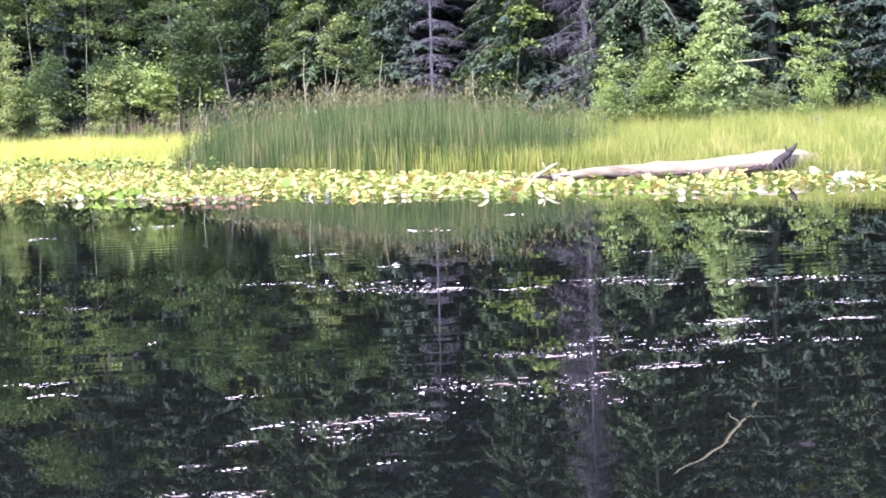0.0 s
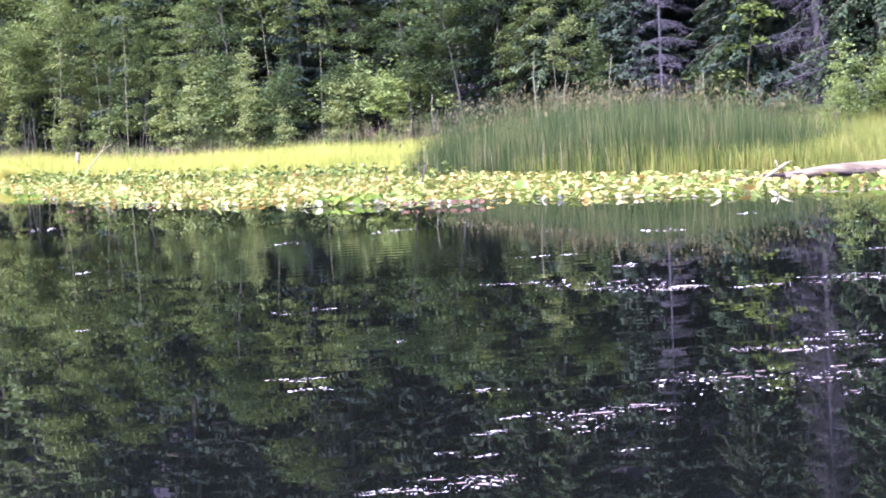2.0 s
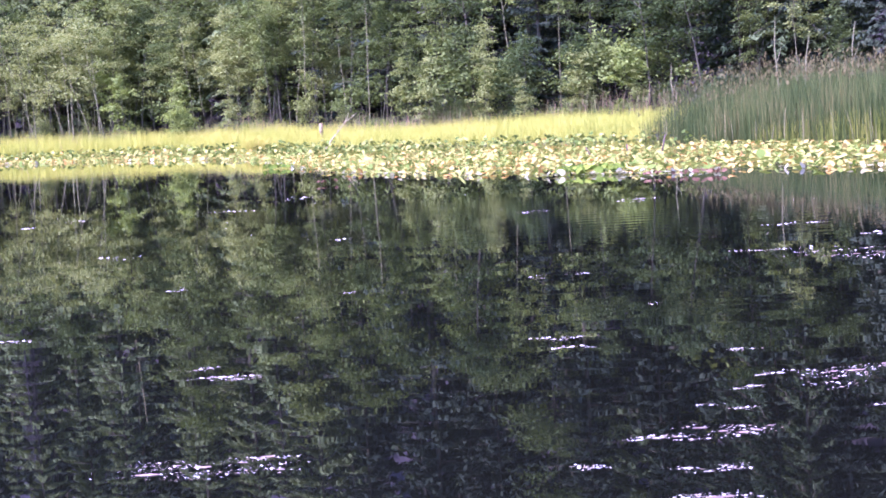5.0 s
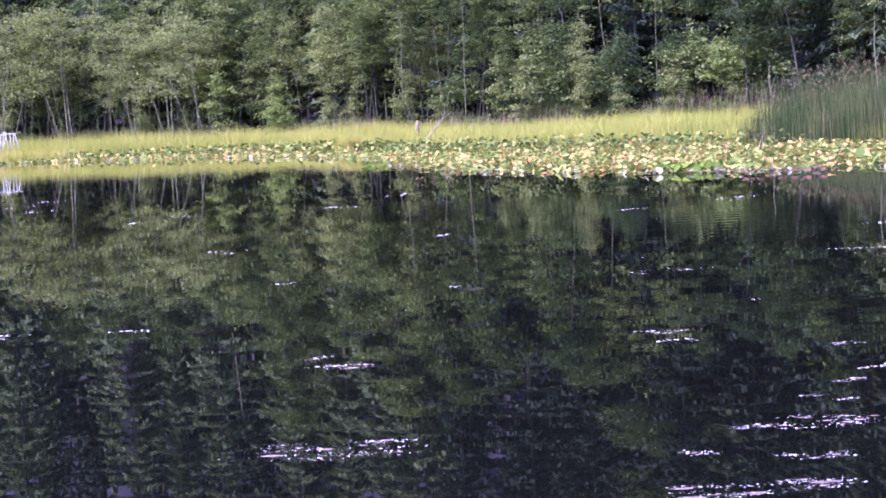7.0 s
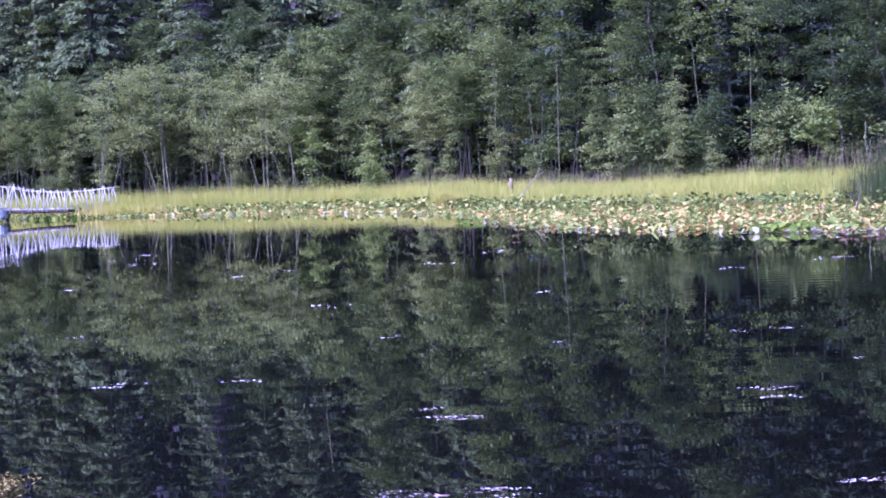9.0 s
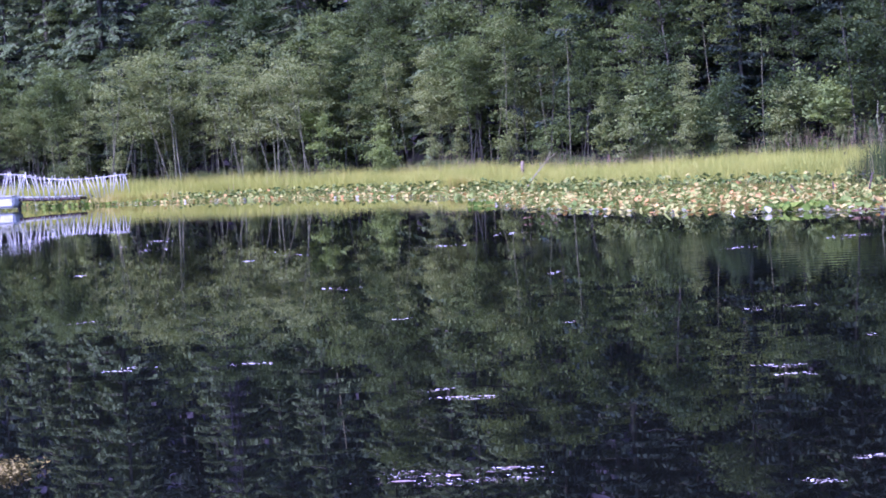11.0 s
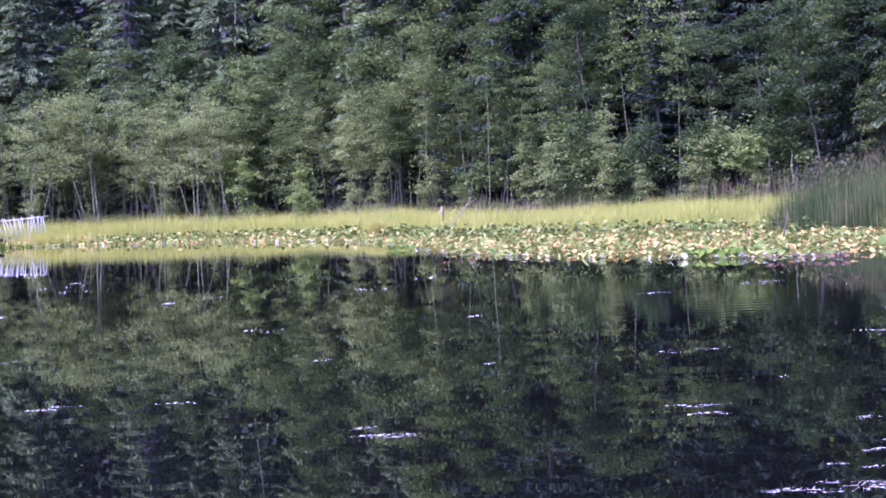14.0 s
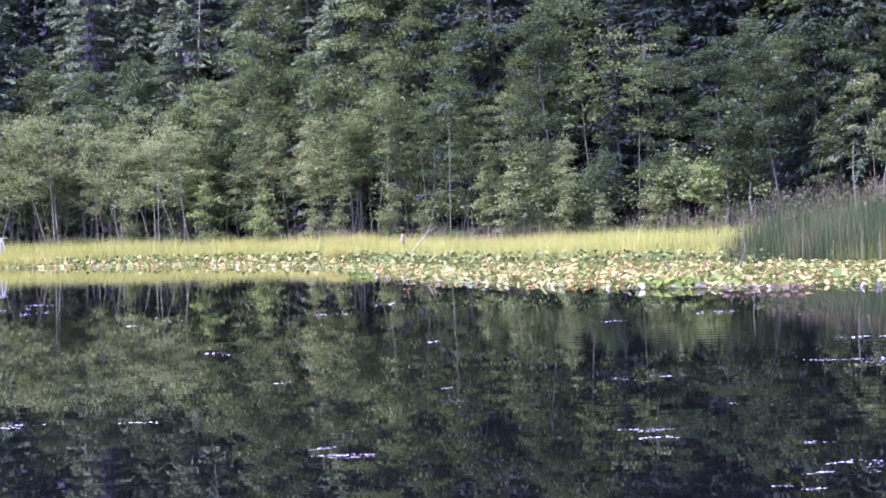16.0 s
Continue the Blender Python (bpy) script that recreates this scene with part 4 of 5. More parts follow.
stub.tube([(3.82, 0.56, 0.06), (3.95, 0.55, 0.17), (4.08, 0.53, 0.26), (4.17, 0.52, 0.34), (4.24, 0.52, 0.43)], [0.085, 0.075, 0.062, 0.042, 0.012], 9)
stub.tube([(4.08, 0.52, 0.26), (4.04, 0.49, 0.35), (4.02, 0.49, 0.40)], [0.03, 0.02, 0.006], 7)
stub_ob = part("root_stub", stub.mesh("root_stub", MAT["root"], True), log, "dark broken root stub with hanging rootlets")
for k in range(7):
    rx = 3.66 + 0.085 * k
    rootlet = Pile()
    rootlet.tube([(rx, 0.42, 0.12 + 0.012 * k), (rx + 0.02, 0.36, 0.03), (rx + 0.01 * (k % 3 - 1), 0.33, -0.07)], [0.016, 0.012, 0.005], 5)
    part("rootlet", rootlet.mesh("rootlet", MAT["root"], True), stub_ob)
twigs = Pile()
twigs.tube([(-0.33, 0.0, 0.02), (-0.16, -0.02, 0.12), (0.04, -0.03, 0.24)], [0.025, 0.029, 0.024], 8)
twigs.tube([(-0.1, -0.03, 0.16), (-0.11, -0.05, 0.24), (-0.14, -0.05, 0.3)], [0.017, 0.012, 0.005], 6)
twigs.tube([(0.04, -0.03, 0.24), (0.13, -0.03, 0.27)], [0.023, 0.009], 6)
part("broken_branch", twigs.mesh("broken_branch", MAT["straw"], True), log, "bleached broken branch end")
low = Pile()
low.tube([(-0.75, -0.05, 0.03), (-0.3, 0.0, 0.07), (0.3, 0.02, 0.06)], [0.02, 0.03, 0.03], 6)
low.tube([(-0.55, -0.03, 0.05), (-0.62, -0.05, 0.18)], [0.018, 0.006], 6)
part("side_branch", low.mesh("side_branch", MAT["rotten"], True), log, "dark side branch at water level")

pl = new("bleached_log")
b = Pile()
tt = np.linspace(0, 1, 8)
b.tube(np.column_stack([4 * tt, 0.1 * np.sin(4 * tt), 0.08 * tt]), 0.13 + 0.02 * np.sin(7 * tt), 10)
part("trunk", b.mesh("bleached_trunk", MAT["driftwood"], True), pl)
pl.matrix_basis = pose(17.0, 36.0, float(land((18.5, 36.0))[0]) + 0.12, 0, -4, 8)
tagged(pl, "bleached log half hidden in tall grass", "log")


def stone(name, x, y, z, sx, sy, sz, seed, label):
    bm = bmesh.new()
    bmesh.ops.create_icosphere(bm, subdivisions=3, radius=1)
    for vert in bm.verts:
        n1 = noise.noise(vert.co * 1.3 + Vector((seed, 0, 0)))
        vert.co *= 1 + 0.22 * n1
        vert.co = Vector((vert.co.x * sx, vert.co.y * sy, vert.co.z * sz))
    me = bpy.data.meshes.new(name)
    bm.to_mesh(me)
    bm.free()
    me.polygons.foreach_set("use_smooth", [True] * len(me.polygons))
    me.materials.append(MAT["stone"])
    return tagged(part(name, me, None, "", pose(x, y, z, 0, 0, 20)), label, "stone")


stone("boulder", 11.72, 24.9, 0.0, 0.19, 0.16, 0.105, 2, "pale rounded boulder at the water's edge")

# a bare bleached branch sticking out of the lilies, and a cut post behind it
br = Pile()
br.tube([(0, 0, -0.5), (0.02, 0, 0.0), (0.28, 0, 0.35), (0.62, 0, 0.74), (0.8, 0, 0.98), (0.9, 0, 1.2)], [0.03, 0.03, 0.025, 0.02, 0.014, 0.006], 6)
br.tube([(0.72, 0, 0.87), (0.95, 0.02, 1.03), (1.12, 0.02, 1.16)], [0.018, 0.013, 0.006], 6)
br.tube([(0.45, 0, 0.55), (0.52, 0, 0.72), (0.56, 0, 0.86)], [0.014, 0.01, 0.004], 6)
tagged(part("bare_branch", br.mesh("bare_branch", MAT["straw"], True), None, "", pose(-5.72, 59.5, 0)), "bleached bare branch leaning out of the lilies", "branch")
po = Pile()
po.tube([(0, 0, -0.3), (0, 0, 0.6), (0.01, 0, 0.8)], [0.08, 0.075, 0.07], 6)
tagged(part("cut_post", po.mesh("cut_post", MAT["driftwood"], True), None, "", pose(-6.4, 66.0, float(land((-6.4, 66))[0]))), "short weathered cut post in the sedge", "post")

# sedge tussock in the lilies
xy = np.column_stack([g.normal(-8.1, 0.17, 1500), g.normal(60.0, 0.17, 1500)])
v, q = blades(xy, g.uniform(0.4, 0.72, 1500), 0.012, g, 0.55, np.full(1500, 0.0))
tagged(part("sedge_tussock", mesh_of("sedge_tussock", v, q, MAT["sedge"])), "rounded yellow-green sedge tussock in the lilies", "grass", kind="stuff")

# sedge and fresh leaves round the landing of the footbridge
xy = np.column_stack([g.normal(-25.0, 0.8, 2600), g.normal(77.9, 0.35, 2600)])
v, q = blades(xy, g.uniform(0.3, 0.75, 2600), 0.011, g, 0.5, np.full(2600, 0.0))
tagged(part("landing_sedge", mesh_of("landing_sedge", v, q, MAT["sedge"])), "yellow-green sedge growing at the footbridge's landing", "grass", kind="stuff")
for k, (x, y) in enumerate([(-28.6, 77.8), (-27.7, 77.9), (-26.6, 77.6), (-25.6, 77.2), (-24.4, 77.0), (-23.2, 76.6)]):
    lily_clump(x, y, 18, 0.5, 20 + k, 0.95)

# reddish seeding plants at the back of the meadow
xy = np.concatenate([np.column_stack([g.normal(cx, 1.1, 110), g.normal(cy, 0.5, 110)]) for cx, cy in ((-9.3, 73.6), (-3.0, 66.0), (-18.0, 80.0))])
v, q = blades(xy, g.uniform(0.5, 1.0, len(xy)), 0.012, g, 0.2)
tagged(part("meadow_dock", mesh_of("meadow_dock", v, q, MAT["sorrel"])), "reddish seeding dock at the back of the meadow", "wild plants", kind="stuff")

xy = np.column_stack([g.uniform(-34, 6, 5200), g.normal(0.2, 0.7, 5200)])
xy[:, 1] += treeline(xy[:, 0])
v, q = blades(xy, g.uniform(0.7, 1.5, len(xy)) * (0.8 + 0.35 * lumps(xy, 1.6, 3)), 0.010, g, 0.35)
tagged(part("meadow_weeds", mesh_of("meadow_weeds", v, q, MAT["meadow_weed"])), "tall green and brownish weeds along the wood's edge", "wild plants", kind="stuff")

# dead poles rising from the bulrushes
for x, y, hh, lean_x in [(6.82, 44, 2.75, -1.0), (10.1, 40, 1.95, -5.0), (8.9, 46, 2.6, 4.0), (7.6, 45.5, 2.3, 6.0), (4.6, 47, 1.9, -2.0)]:
    p = Pile()
    p.tube([(0, 0, -0.3), (0.02, 0, hh * 0.4), (-0.02, 0, hh * 0.75), (0.03, 0, hh)], [0.020, 0.017, 0.012, 0.005], 6)
    p.tube([(0, 0, hh * 0.62), (0.1, 0.02, hh * 0.7), (0.16, 0.02, hh * 0.8)], [0.01, 0.007, 0.003], 4)
    tagged(part("dead_pole", p.mesh("dead_pole", MAT["pale_bark"], True), None, "", pose(x, y, float(land((x, y))[0]), 0, lean_x, 0)), "thin dead sapling standing in the bulrushes", "dead sapling", "dead saplings in the reeds")

# ---- footbridge with rope rails at the lake's far end ----
bridge = new("footbridge")
bridge.matrix_basis = pose(-25.5, 78.6, 0, 0, 0, 186)
tagged(bridge, "pale wooden footbridge with slanting poles and rope rail", "footbridge")
BW = 1.3


def deck_z(u):
    """Deck height u metres from the landing."""
    return float(np.interp(u, [0, 1.6, 3.7, 4.7, 9, 13], [0.50, 0.45, 0.50, 0.55, 0.9, 1.1]))


def rail_z(u):
    return float(np.interp(u, [0, 1.0, 1.9, 2.8, 3.8, 4.9, 9, 13], [1.36, 1.28, 1.24, 1.27, 1.38, 1.62, 1.95, 2.1]))


deck_board = bmesh.new()
bmesh.ops.create_cube(deck_board, size=1, matrix=Matrix.Diagonal((0.185, BW, 0.04, 1)))
board_mesh = bpy.data.meshes.new("deck_board")
deck_board.to_mesh(board_mesh)
deck_board.free()
board_mesh.materials.append(MAT["painted"])
for i in range(55):
    u = 0.2 * i + 2.1
    part("deck_board", board_mesh, bridge, "", pose(u, 0, deck_z(u), 0, 0, 0))
for sgn in (-1, 1):
    s = Pile()
    us = np.linspace(2.0, 13, 14)
    s.tube(np.column_stack([us, np.full(14, sgn * (BW / 2 - 0.02)), [deck_z(u) - 0.115 for u in us]]), np.full(14, 0.06), 4, False)
    part("beam", s.mesh("beam", MAT["rotten"]), bridge, "dark rotten beam under the deck")
    r = Pile()
    us = np.linspace(0, 13, 66)
    r.tube(np.column_stack([us, np.full(66, sgn * (BW / 2)), [rail_z(u) - 0.04 for u in us]]), np.full(66, 0.010), 6)
    part("rope", r.mesh("rope", MAT["rope"], True), bridge, "sagging rope rail")
bar = Pile()
bar.tube([(0, 0, -0.16), (0, 0, 0.5), (0.01, 0, 1.0)], [0.019, 0.017, 0.014], 6)
bar_mesh = bar.mesh("rail_pole", MAT["painted"], True)
g = np.random.default_rng(12)
for sgn in (-1, 1):
    u = 0.1
    while u < 13:
        tilt = g.choice([-17, -9, 0, 8, 15]) + g.normal(0, 3)
        hgt = (rail_z(u) - deck_z(u)) * g.uniform(0.93, 1.14)
        part("rail_pole", bar_mesh, bridge, "", pose(u - math.sin(radians(tilt)) * 0.4, sgn * (BW / 2 + 0.03), deck_z(u), 0, tilt, 0) @ Matrix.Diagonal((1, 1, hgt, 1)))
        u += g.uniform(0.13, 0.34)
for u in (5.0, 8.0, 12.4):
    pl_ = Pile()
    pl_.tube([(u, -0.3, -0.9), (u, -0.3, deck_z(u) - 0.04)], [0.08, 0.075], 6)
    part("pile", pl_.mesh("pile", MAT["plank"], True), bridge, "dark wooden pile in the water")
bm = bmesh.new()
bmesh.ops.create_cube(bm, size=1, matrix=Matrix.Translation((8.45, 0.75, 0.36)) @ Matrix.Diagonal((7.4, 1.5, 0.5, 1)))
bmesh.ops.bevel(bm, geom=bm.edges[:], offset=0.09, segments=3, affect="EDGES")
me = bpy.data.meshes.new("landing_stage")
bm.to_mesh(me)
bm.free()
me.materials.append(MAT["painted"])
stage = new("landing_stage")
stage.matrix_basis = pose(-25.5, 78.6, 0, 0, 0, 186)
part("float", me, stage)
bm = bmesh.new()
bmesh.ops.create_cube(bm, size=1, matrix=Matrix.Diagonal((0.28, 1.54, 0.05, 1)))
me = bpy.data.meshes.new("stage_board")
bm.to_mesh(me)
bm.free()
me.materials.append(MAT["painted"])
for i in range(24):
    part("deck_board", me, stage, "", pose(5.0 + 0.3 * i, 0.75, 0.635))
tagged(stage, "pale floating landing stage moored beside the footbridge", "landing stage")

# ---- particular trees ----
g = np.random.default_rng(51)


def special(ob, label, category, x, y, turn=0, size=1.0, lean=0.0):
    tagged(ob, label, category)
    return stand(ob, x, y, turn, size, lean)


special(conifer("dead_spruce", 101, 8.0, 1.25, "spruce", 0.5, 7, 0, 0.06, 0.62, 0.2, True, 0.0075, 0.16), "dead spruce with bare drooping grey branches", "dead tree", 12.0, 53.2)
special(conifer("dead_spruce", 102, 12.0, 2.3, "spruce", 0.27, 8, 0, 0.03, 0.55, 0.2, True, 0.012), "large half-dead spruce with tangled bare grey boughs", "dead tree", 16.5, 52.4)
young_cedar = special(conifer("young_cedar", 103, 5.4, 1.2, "cedar_young", 0.2, 6, 110, 0.12, 0.62, 0.095), "young pale green cedar in full sun above the bank", "tree", 18.9, 47.6)
limb = Pile()
limb.tube([(0.05, 0.0, 2.05), (0.2, -0.6, 2.06), (0.55, -1.1, 2.08), (1.0, -1.25, 2.12)], [0.022, 0.02, 0.016, 0.006], 6)
part("dead_limb", limb.mesh("dead_limb", MAT["straw"], True), young_cedar, "bare bleached limb")
twiggy = Pile()
tg = np.random.default_rng(58)
for i in range(70):
    th, out, top = tg.uniform(0, 6.28), tg.uniform(0.15, 0.5), tg.uniform(0.35, 0.75)
    a = np.array([tg.normal(0, 0.1), tg.normal(0, 0.1), -0.05])
    e = np.array([math.cos(th) * out, math.sin(th) * out, top])
    twiggy.tube([a, (a + e) / 2 + (0, 0, 0.1), e], [0.012, 0.009, 0.003], 4, False)
stand(tagged(part("dead_bush", twiggy.mesh("dead_bush", MAT["dead_twig"], True)), "dry brown leafless bush under the young cedar", "shrub"), 18.4, 45.9)
special(broadleaf("maple_tree", 104, 7.0, 1.0, 1, 0.36, 22, 3, 20, 0.17, "bright", "bark", 0.04, 0.2, 0.5), "maple with large hanging yellow-green leaves", "tree", 14.4, 53.2)
special(broadleaf("sapling", 105, 3.9, 0.55, 3, 0.15, 26, 2, 15, 0.12, "bright", "bark", 0.02, 0.12, 0.0, 0.6), "slender sapling with broad pale green leaves", "sapling", 21.7, 47.4)
special(broadleaf("sapling", 106, 3.2, 0.5, 2, 0.22, 12, 3, 26, 0.14, "bright", "pale_bark", 0.04, 0.2), "bright yellow-green sapling at the meadow's edge", "sapling", -16.5, 79.4)
special(broadleaf("shrub", 107, 1.8, 0.7, 3, 0.1, 20, 3, 32, 0.12, "bright", "bark", 0.04, 0.2), "bright leafy shrub against the dark wood", "shrub", -13.5, 77.4)
for i, (k, x, y, size) in enumerate([(1, 16.9, 48.3, 0.85), (1, 15.6, 48.4, 0.65), (2, 17.3, 47.4, 1.0), (1, 19.3, 45.7, 0.65), (2, 18.0, 48.0, 1.0), (2, 17.6, 46.4, 0.8), (2, 22.6, 45.2, 0.7), (0, 24.0, 45.6, 1.0), (1, 14.6, 48.8, 0.6)]):
    put("shrub", k, x, y, 40 * i, size)
bank_sapling = tagged(broadleaf("sapling", 110, 2.5, 0.36, 3, 0.04, 26, 2, 26, 0.085, "bright", "bark", 0.03, 0.15, 0.0, 0.6), "leafy yellow-green sapling on the sunny bank", "sapling", "saplings on the bank")
stand(bank_sapling, 15.2, 45.8)
for i in range(8):                  # leafy saplings on the slope of the bank
    again(bank_sapling, 14.8 + 1.0 * i + g.normal(0, 0.3), 44.6 + g.uniform(0, 3.2), g.uniform(0, 360), g.uniform(0.4, 1.25), g.normal(0, 6))
birch = broadleaf("birch_tree", 108, 7.5, 1.6, 3, 0.42, 26, 4, 30, 0.13, "willow", "pale_bark", 0.035, 0.3)
special(birch, "birch with three thin pale trunks", "tree", -25.9, 87.4)
tagged(birch, group="pale-stemmed birches")
for x, y, s in [(-17.9, 81.0, 0.85), (-21.3, 83.8, 0.9), (-29.4, 89.4, 0.95), (-19.6, 82.3, 0.8)]:
    again(birch, x, y, 70 * s * x, s)
limb = Pile()
limb.tube([(1.2, 0.3, -0.2), (0.9, 0.2, 3.0), (0.35, 0.1, 5.2)] + [(0.0, 0.0, 7.3), (-0.64, 0.0, 8.02), (-1.27, 0.0, 8.65), (-1.99, 0.0, 9.02), (-2.79, 0.0, 9.38)], [0.11, 0.09, 0.075, 0.065, 0.055, 0.045, 0.032, 0.012], 7)
limb.tube([(-0.64, 0.0, 8.02), (-0.99, 0.1, 7.67)], [0.03, 0.008], 5)
crooked = tagged(part("bleached_snag", limb.mesh("bleached_snag", MAT["straw"], True)), "crooked bleached snag bent over among dark cedars", "dead tree")
stand(crooked, 21.03, 50.50)
stump = Pile()
stump.tube([(0, 0, -0.1), (0, 0, 0.25), (0.03, 0, 0.5)], [0.17, 0.14, 0.12], 6)
tagged(part("stump", stump.mesh("stump", MAT["rotten"], True), None, "", pose(18.2, 40.0, float(land((18.2, 40.0))[0]))), "dark rotten stump in the tall grass", "stump")

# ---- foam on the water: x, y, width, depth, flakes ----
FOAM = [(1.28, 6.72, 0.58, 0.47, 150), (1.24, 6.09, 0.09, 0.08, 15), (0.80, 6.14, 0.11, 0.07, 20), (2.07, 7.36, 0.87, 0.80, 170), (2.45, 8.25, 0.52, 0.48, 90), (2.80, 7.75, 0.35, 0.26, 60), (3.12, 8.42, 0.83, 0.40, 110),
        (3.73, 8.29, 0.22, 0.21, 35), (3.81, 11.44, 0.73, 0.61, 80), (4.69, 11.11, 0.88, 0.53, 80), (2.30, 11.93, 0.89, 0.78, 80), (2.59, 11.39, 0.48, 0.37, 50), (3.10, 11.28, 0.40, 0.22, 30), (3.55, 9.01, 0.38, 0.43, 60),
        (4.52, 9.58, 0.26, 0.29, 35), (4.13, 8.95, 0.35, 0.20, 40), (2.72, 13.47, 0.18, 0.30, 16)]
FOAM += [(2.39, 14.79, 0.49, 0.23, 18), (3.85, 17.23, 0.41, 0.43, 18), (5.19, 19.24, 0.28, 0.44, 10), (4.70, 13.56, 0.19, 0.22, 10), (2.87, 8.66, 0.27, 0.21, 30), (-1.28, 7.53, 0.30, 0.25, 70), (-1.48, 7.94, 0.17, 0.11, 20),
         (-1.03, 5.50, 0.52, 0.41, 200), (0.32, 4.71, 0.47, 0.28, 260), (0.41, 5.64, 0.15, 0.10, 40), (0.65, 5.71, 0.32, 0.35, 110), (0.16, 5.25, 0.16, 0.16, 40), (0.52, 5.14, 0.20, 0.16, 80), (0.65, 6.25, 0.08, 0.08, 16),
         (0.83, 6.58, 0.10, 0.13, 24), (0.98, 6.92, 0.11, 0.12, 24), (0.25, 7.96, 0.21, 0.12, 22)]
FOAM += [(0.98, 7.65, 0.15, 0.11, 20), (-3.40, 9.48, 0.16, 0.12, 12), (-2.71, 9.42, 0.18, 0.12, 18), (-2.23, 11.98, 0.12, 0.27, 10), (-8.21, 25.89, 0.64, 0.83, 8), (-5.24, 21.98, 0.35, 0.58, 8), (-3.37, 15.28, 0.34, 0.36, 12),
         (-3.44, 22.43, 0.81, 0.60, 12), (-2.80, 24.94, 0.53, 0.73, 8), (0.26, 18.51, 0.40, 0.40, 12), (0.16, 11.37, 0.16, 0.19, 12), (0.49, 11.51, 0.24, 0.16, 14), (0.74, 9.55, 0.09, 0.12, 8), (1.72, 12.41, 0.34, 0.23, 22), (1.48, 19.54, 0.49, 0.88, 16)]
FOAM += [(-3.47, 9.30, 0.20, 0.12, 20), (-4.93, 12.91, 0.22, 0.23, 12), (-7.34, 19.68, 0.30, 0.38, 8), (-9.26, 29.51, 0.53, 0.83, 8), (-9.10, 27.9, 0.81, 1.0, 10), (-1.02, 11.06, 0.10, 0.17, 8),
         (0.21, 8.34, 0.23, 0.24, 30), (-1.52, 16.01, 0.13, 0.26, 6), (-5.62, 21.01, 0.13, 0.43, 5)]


def flakes(pile, c, r, g, flat=1.0):
    """Low white domes of froth with ragged rims."""
    n = len(c)
    a = np.linspace(0, 2 * np.pi, 6, endpoint=False)
    rr = r[:, None] * g.uniform(0.6, 1.25, (n, 6))
    st = g.uniform(1.1, 2.6, n)[:, None]
    rim = np.stack([c[:, :1] + rr * np.cos(a) * st, c[:, 1:2] + rr * np.sin(a), np.full((n, 6), -0.003)], -1)
    hh = (r * g.uniform(0.05, 0.2, n) * flat)[:, None]
    top = np.stack([c[:, :1] + rr * 0.5 * np.cos(a) * st, c[:, 1:2] + rr * 0.5 * np.sin(a), np.repeat(hh, 6, axis=1)], -1)
    v = np.concatenate([rim, top], 1).reshape(-1, 3)
    i = np.arange(n)[:, None] * 12
    q = [i + np.array([[k, (k + 1) % 6, 6 + (k + 1) % 6, 6 + k]]) for k in range(6)] + [i + np.array([[6, 7, 8, 9]]), i + np.array([[6, 9, 10, 11]])]
    pile.add(v, np.concatenate(q))


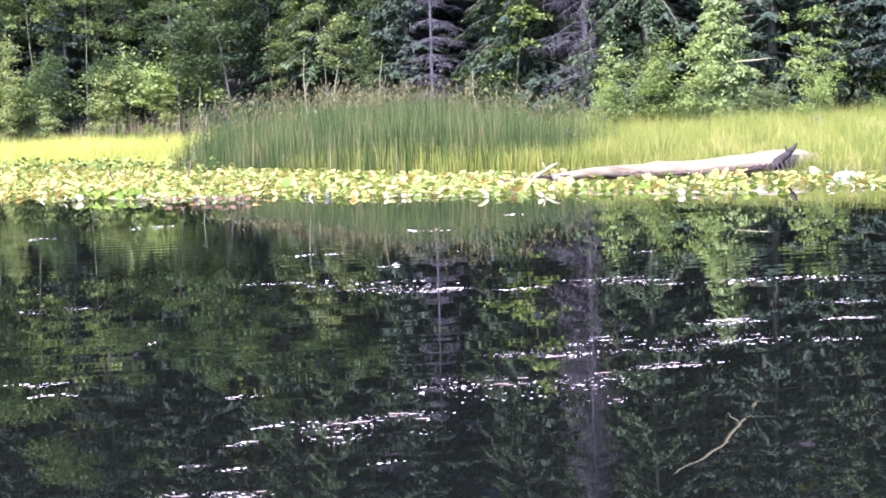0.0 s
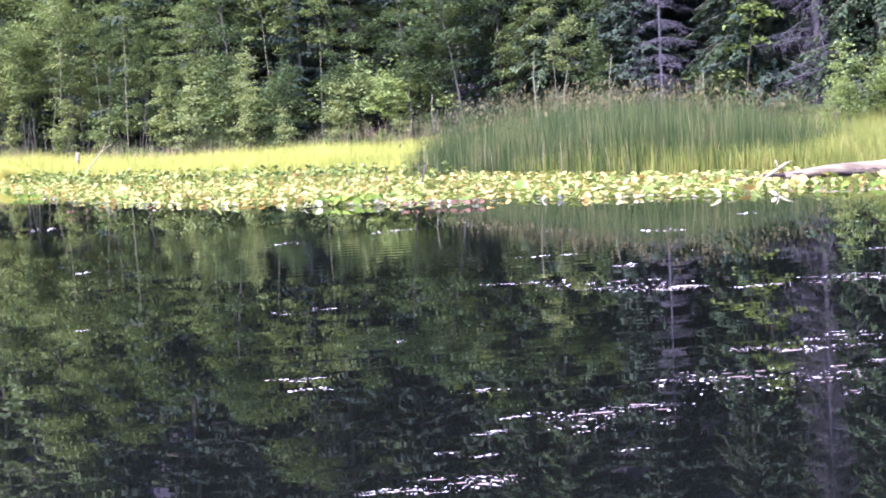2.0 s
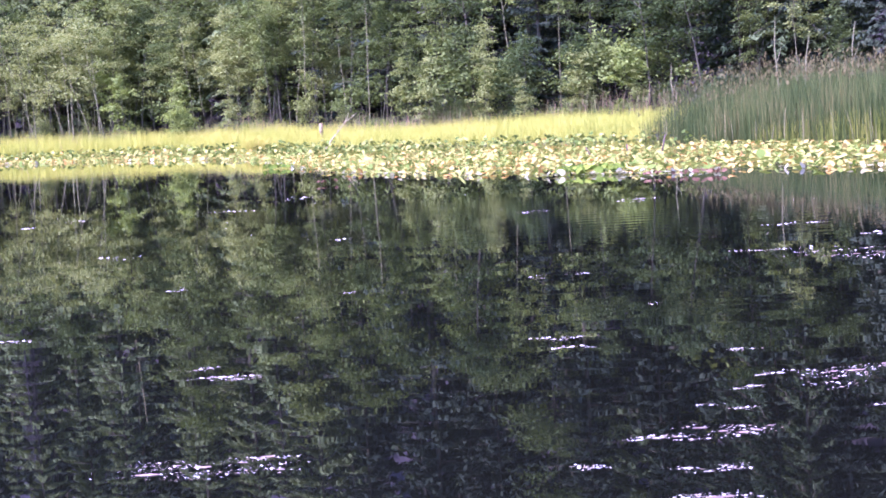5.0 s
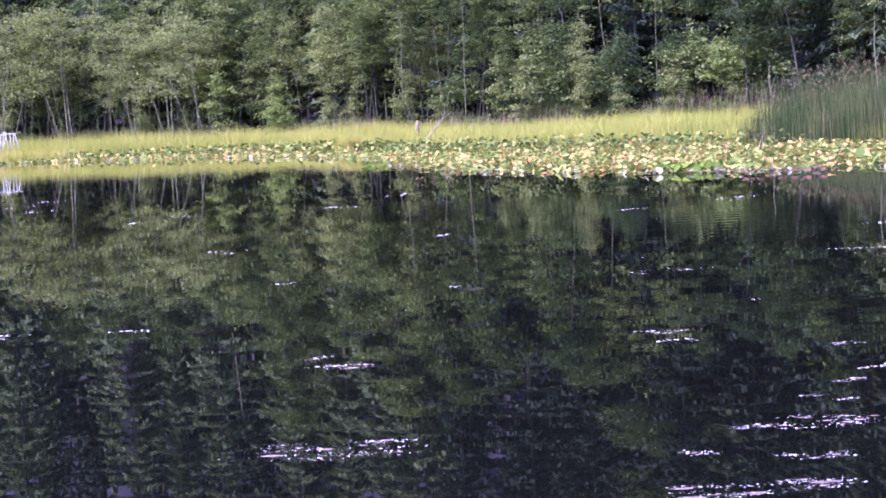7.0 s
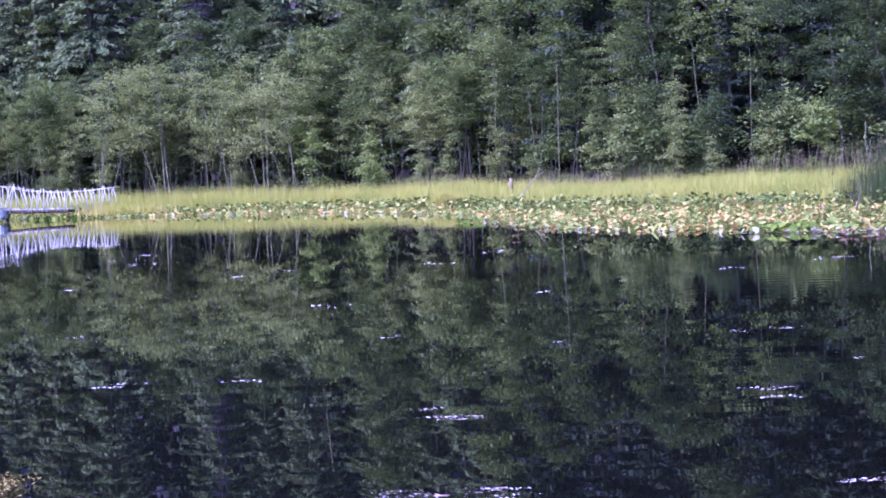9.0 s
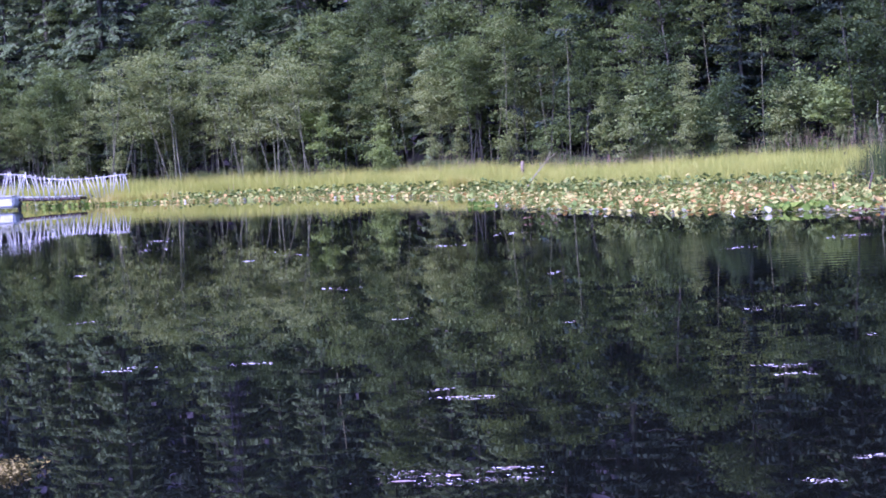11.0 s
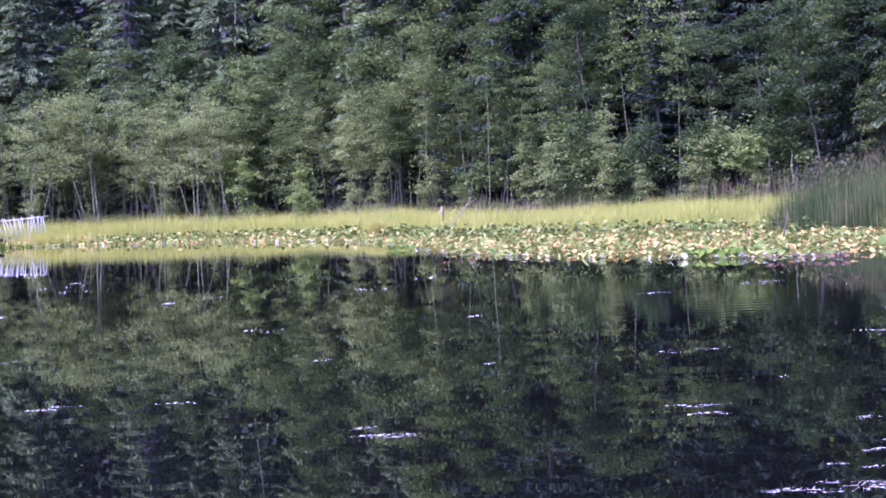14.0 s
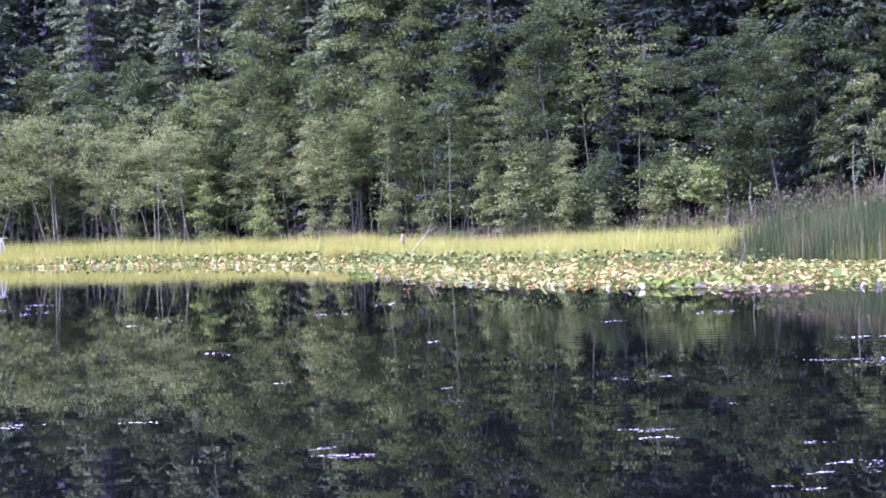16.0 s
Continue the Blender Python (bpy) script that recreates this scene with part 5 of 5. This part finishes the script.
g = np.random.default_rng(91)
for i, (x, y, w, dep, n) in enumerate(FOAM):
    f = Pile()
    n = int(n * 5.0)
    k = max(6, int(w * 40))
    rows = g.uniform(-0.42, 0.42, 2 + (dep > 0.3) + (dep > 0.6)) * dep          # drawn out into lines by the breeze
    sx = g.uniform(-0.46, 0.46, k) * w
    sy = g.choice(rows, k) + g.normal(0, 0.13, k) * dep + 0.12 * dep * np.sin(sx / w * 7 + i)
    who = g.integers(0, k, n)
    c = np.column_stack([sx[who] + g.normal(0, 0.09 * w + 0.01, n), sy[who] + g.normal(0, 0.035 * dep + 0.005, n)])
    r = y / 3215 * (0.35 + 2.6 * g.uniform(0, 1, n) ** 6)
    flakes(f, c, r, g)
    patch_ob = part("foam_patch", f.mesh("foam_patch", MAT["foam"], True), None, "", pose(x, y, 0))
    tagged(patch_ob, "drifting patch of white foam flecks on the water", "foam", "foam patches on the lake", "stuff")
    if w > 0.3 and y < 12:
        sc = Pile()
        m = int(10 * w + 4)
        pick = g.integers(0, k, m)
        flakes(sc, np.column_stack([sx[pick], sy[pick]]) + g.normal(0, 0.02, (m, 2)), g.uniform(0.012, 0.035, m), g, 0.03)
        part("scum_film", sc.mesh("scum_film", MAT["scum"], True), patch_ob, "brown scum film between the flecks")
specks = Pile()
c = np.column_stack([g.uniform(-9, 7, 260), g.uniform(4.6, 24, 260)])
flakes(specks, c, c[:, 1] / 3215 * g.uniform(0.4, 1.1, 260), g)
tagged(part("foam_specks", specks.mesh("foam_specks", MAT["foam"], True)), "scattered white flecks floating on the lake", "foam", kind="stuff")

# floating brown weed
weed = Pile()
c = np.column_stack([g.normal(0, 0.06, 900), g.normal(0, 0.10, 900), g.uniform(0.0, 0.025, 900)])
al, ac = leaf_frames(900, g, 0.0, 0.9)
weed.kites(c, al, ac, g.uniform(0.012, 0.035, 900), g.uniform(0.004, 0.010, 900))
tagged(part("floating_weed", weed.mesh("floating_weed", MAT["weed"]), None, "", pose(-2.86, 5.93, 0.004)), "raft of dry brown weed floating on the lake", "water weed", kind="stuff")
# a pale snag and a browned spruce high in the wood
sn = Pile()
sn.tube([(0, 0, -0.2), (0.05, 0, 5), (0.2, 0, 9), (0.45, 0, 13)], [0.06, 0.05, 0.045, 0.02], 6)
sn.tube([(0.1, 0, 7), (0.4, 0, 7.4)], [0.02, 0.008], 4)
snag = tagged(part("snag", sn.mesh("snag", MAT["pale_bark"], True)), "tall thin bleached dead trunk in the wood", "dead tree")
stand(snag, -19.7, 94.0)
special(conifer("dead_spruce", 109, 16.0, 2.6, "spruce", 0.55, 7, 0, 0.2, 0.30, 0.2, True, 0.007, 0.3), "browned dead spruce with bare drooping twigs among the trees", "dead tree", -25.2, 92.6)
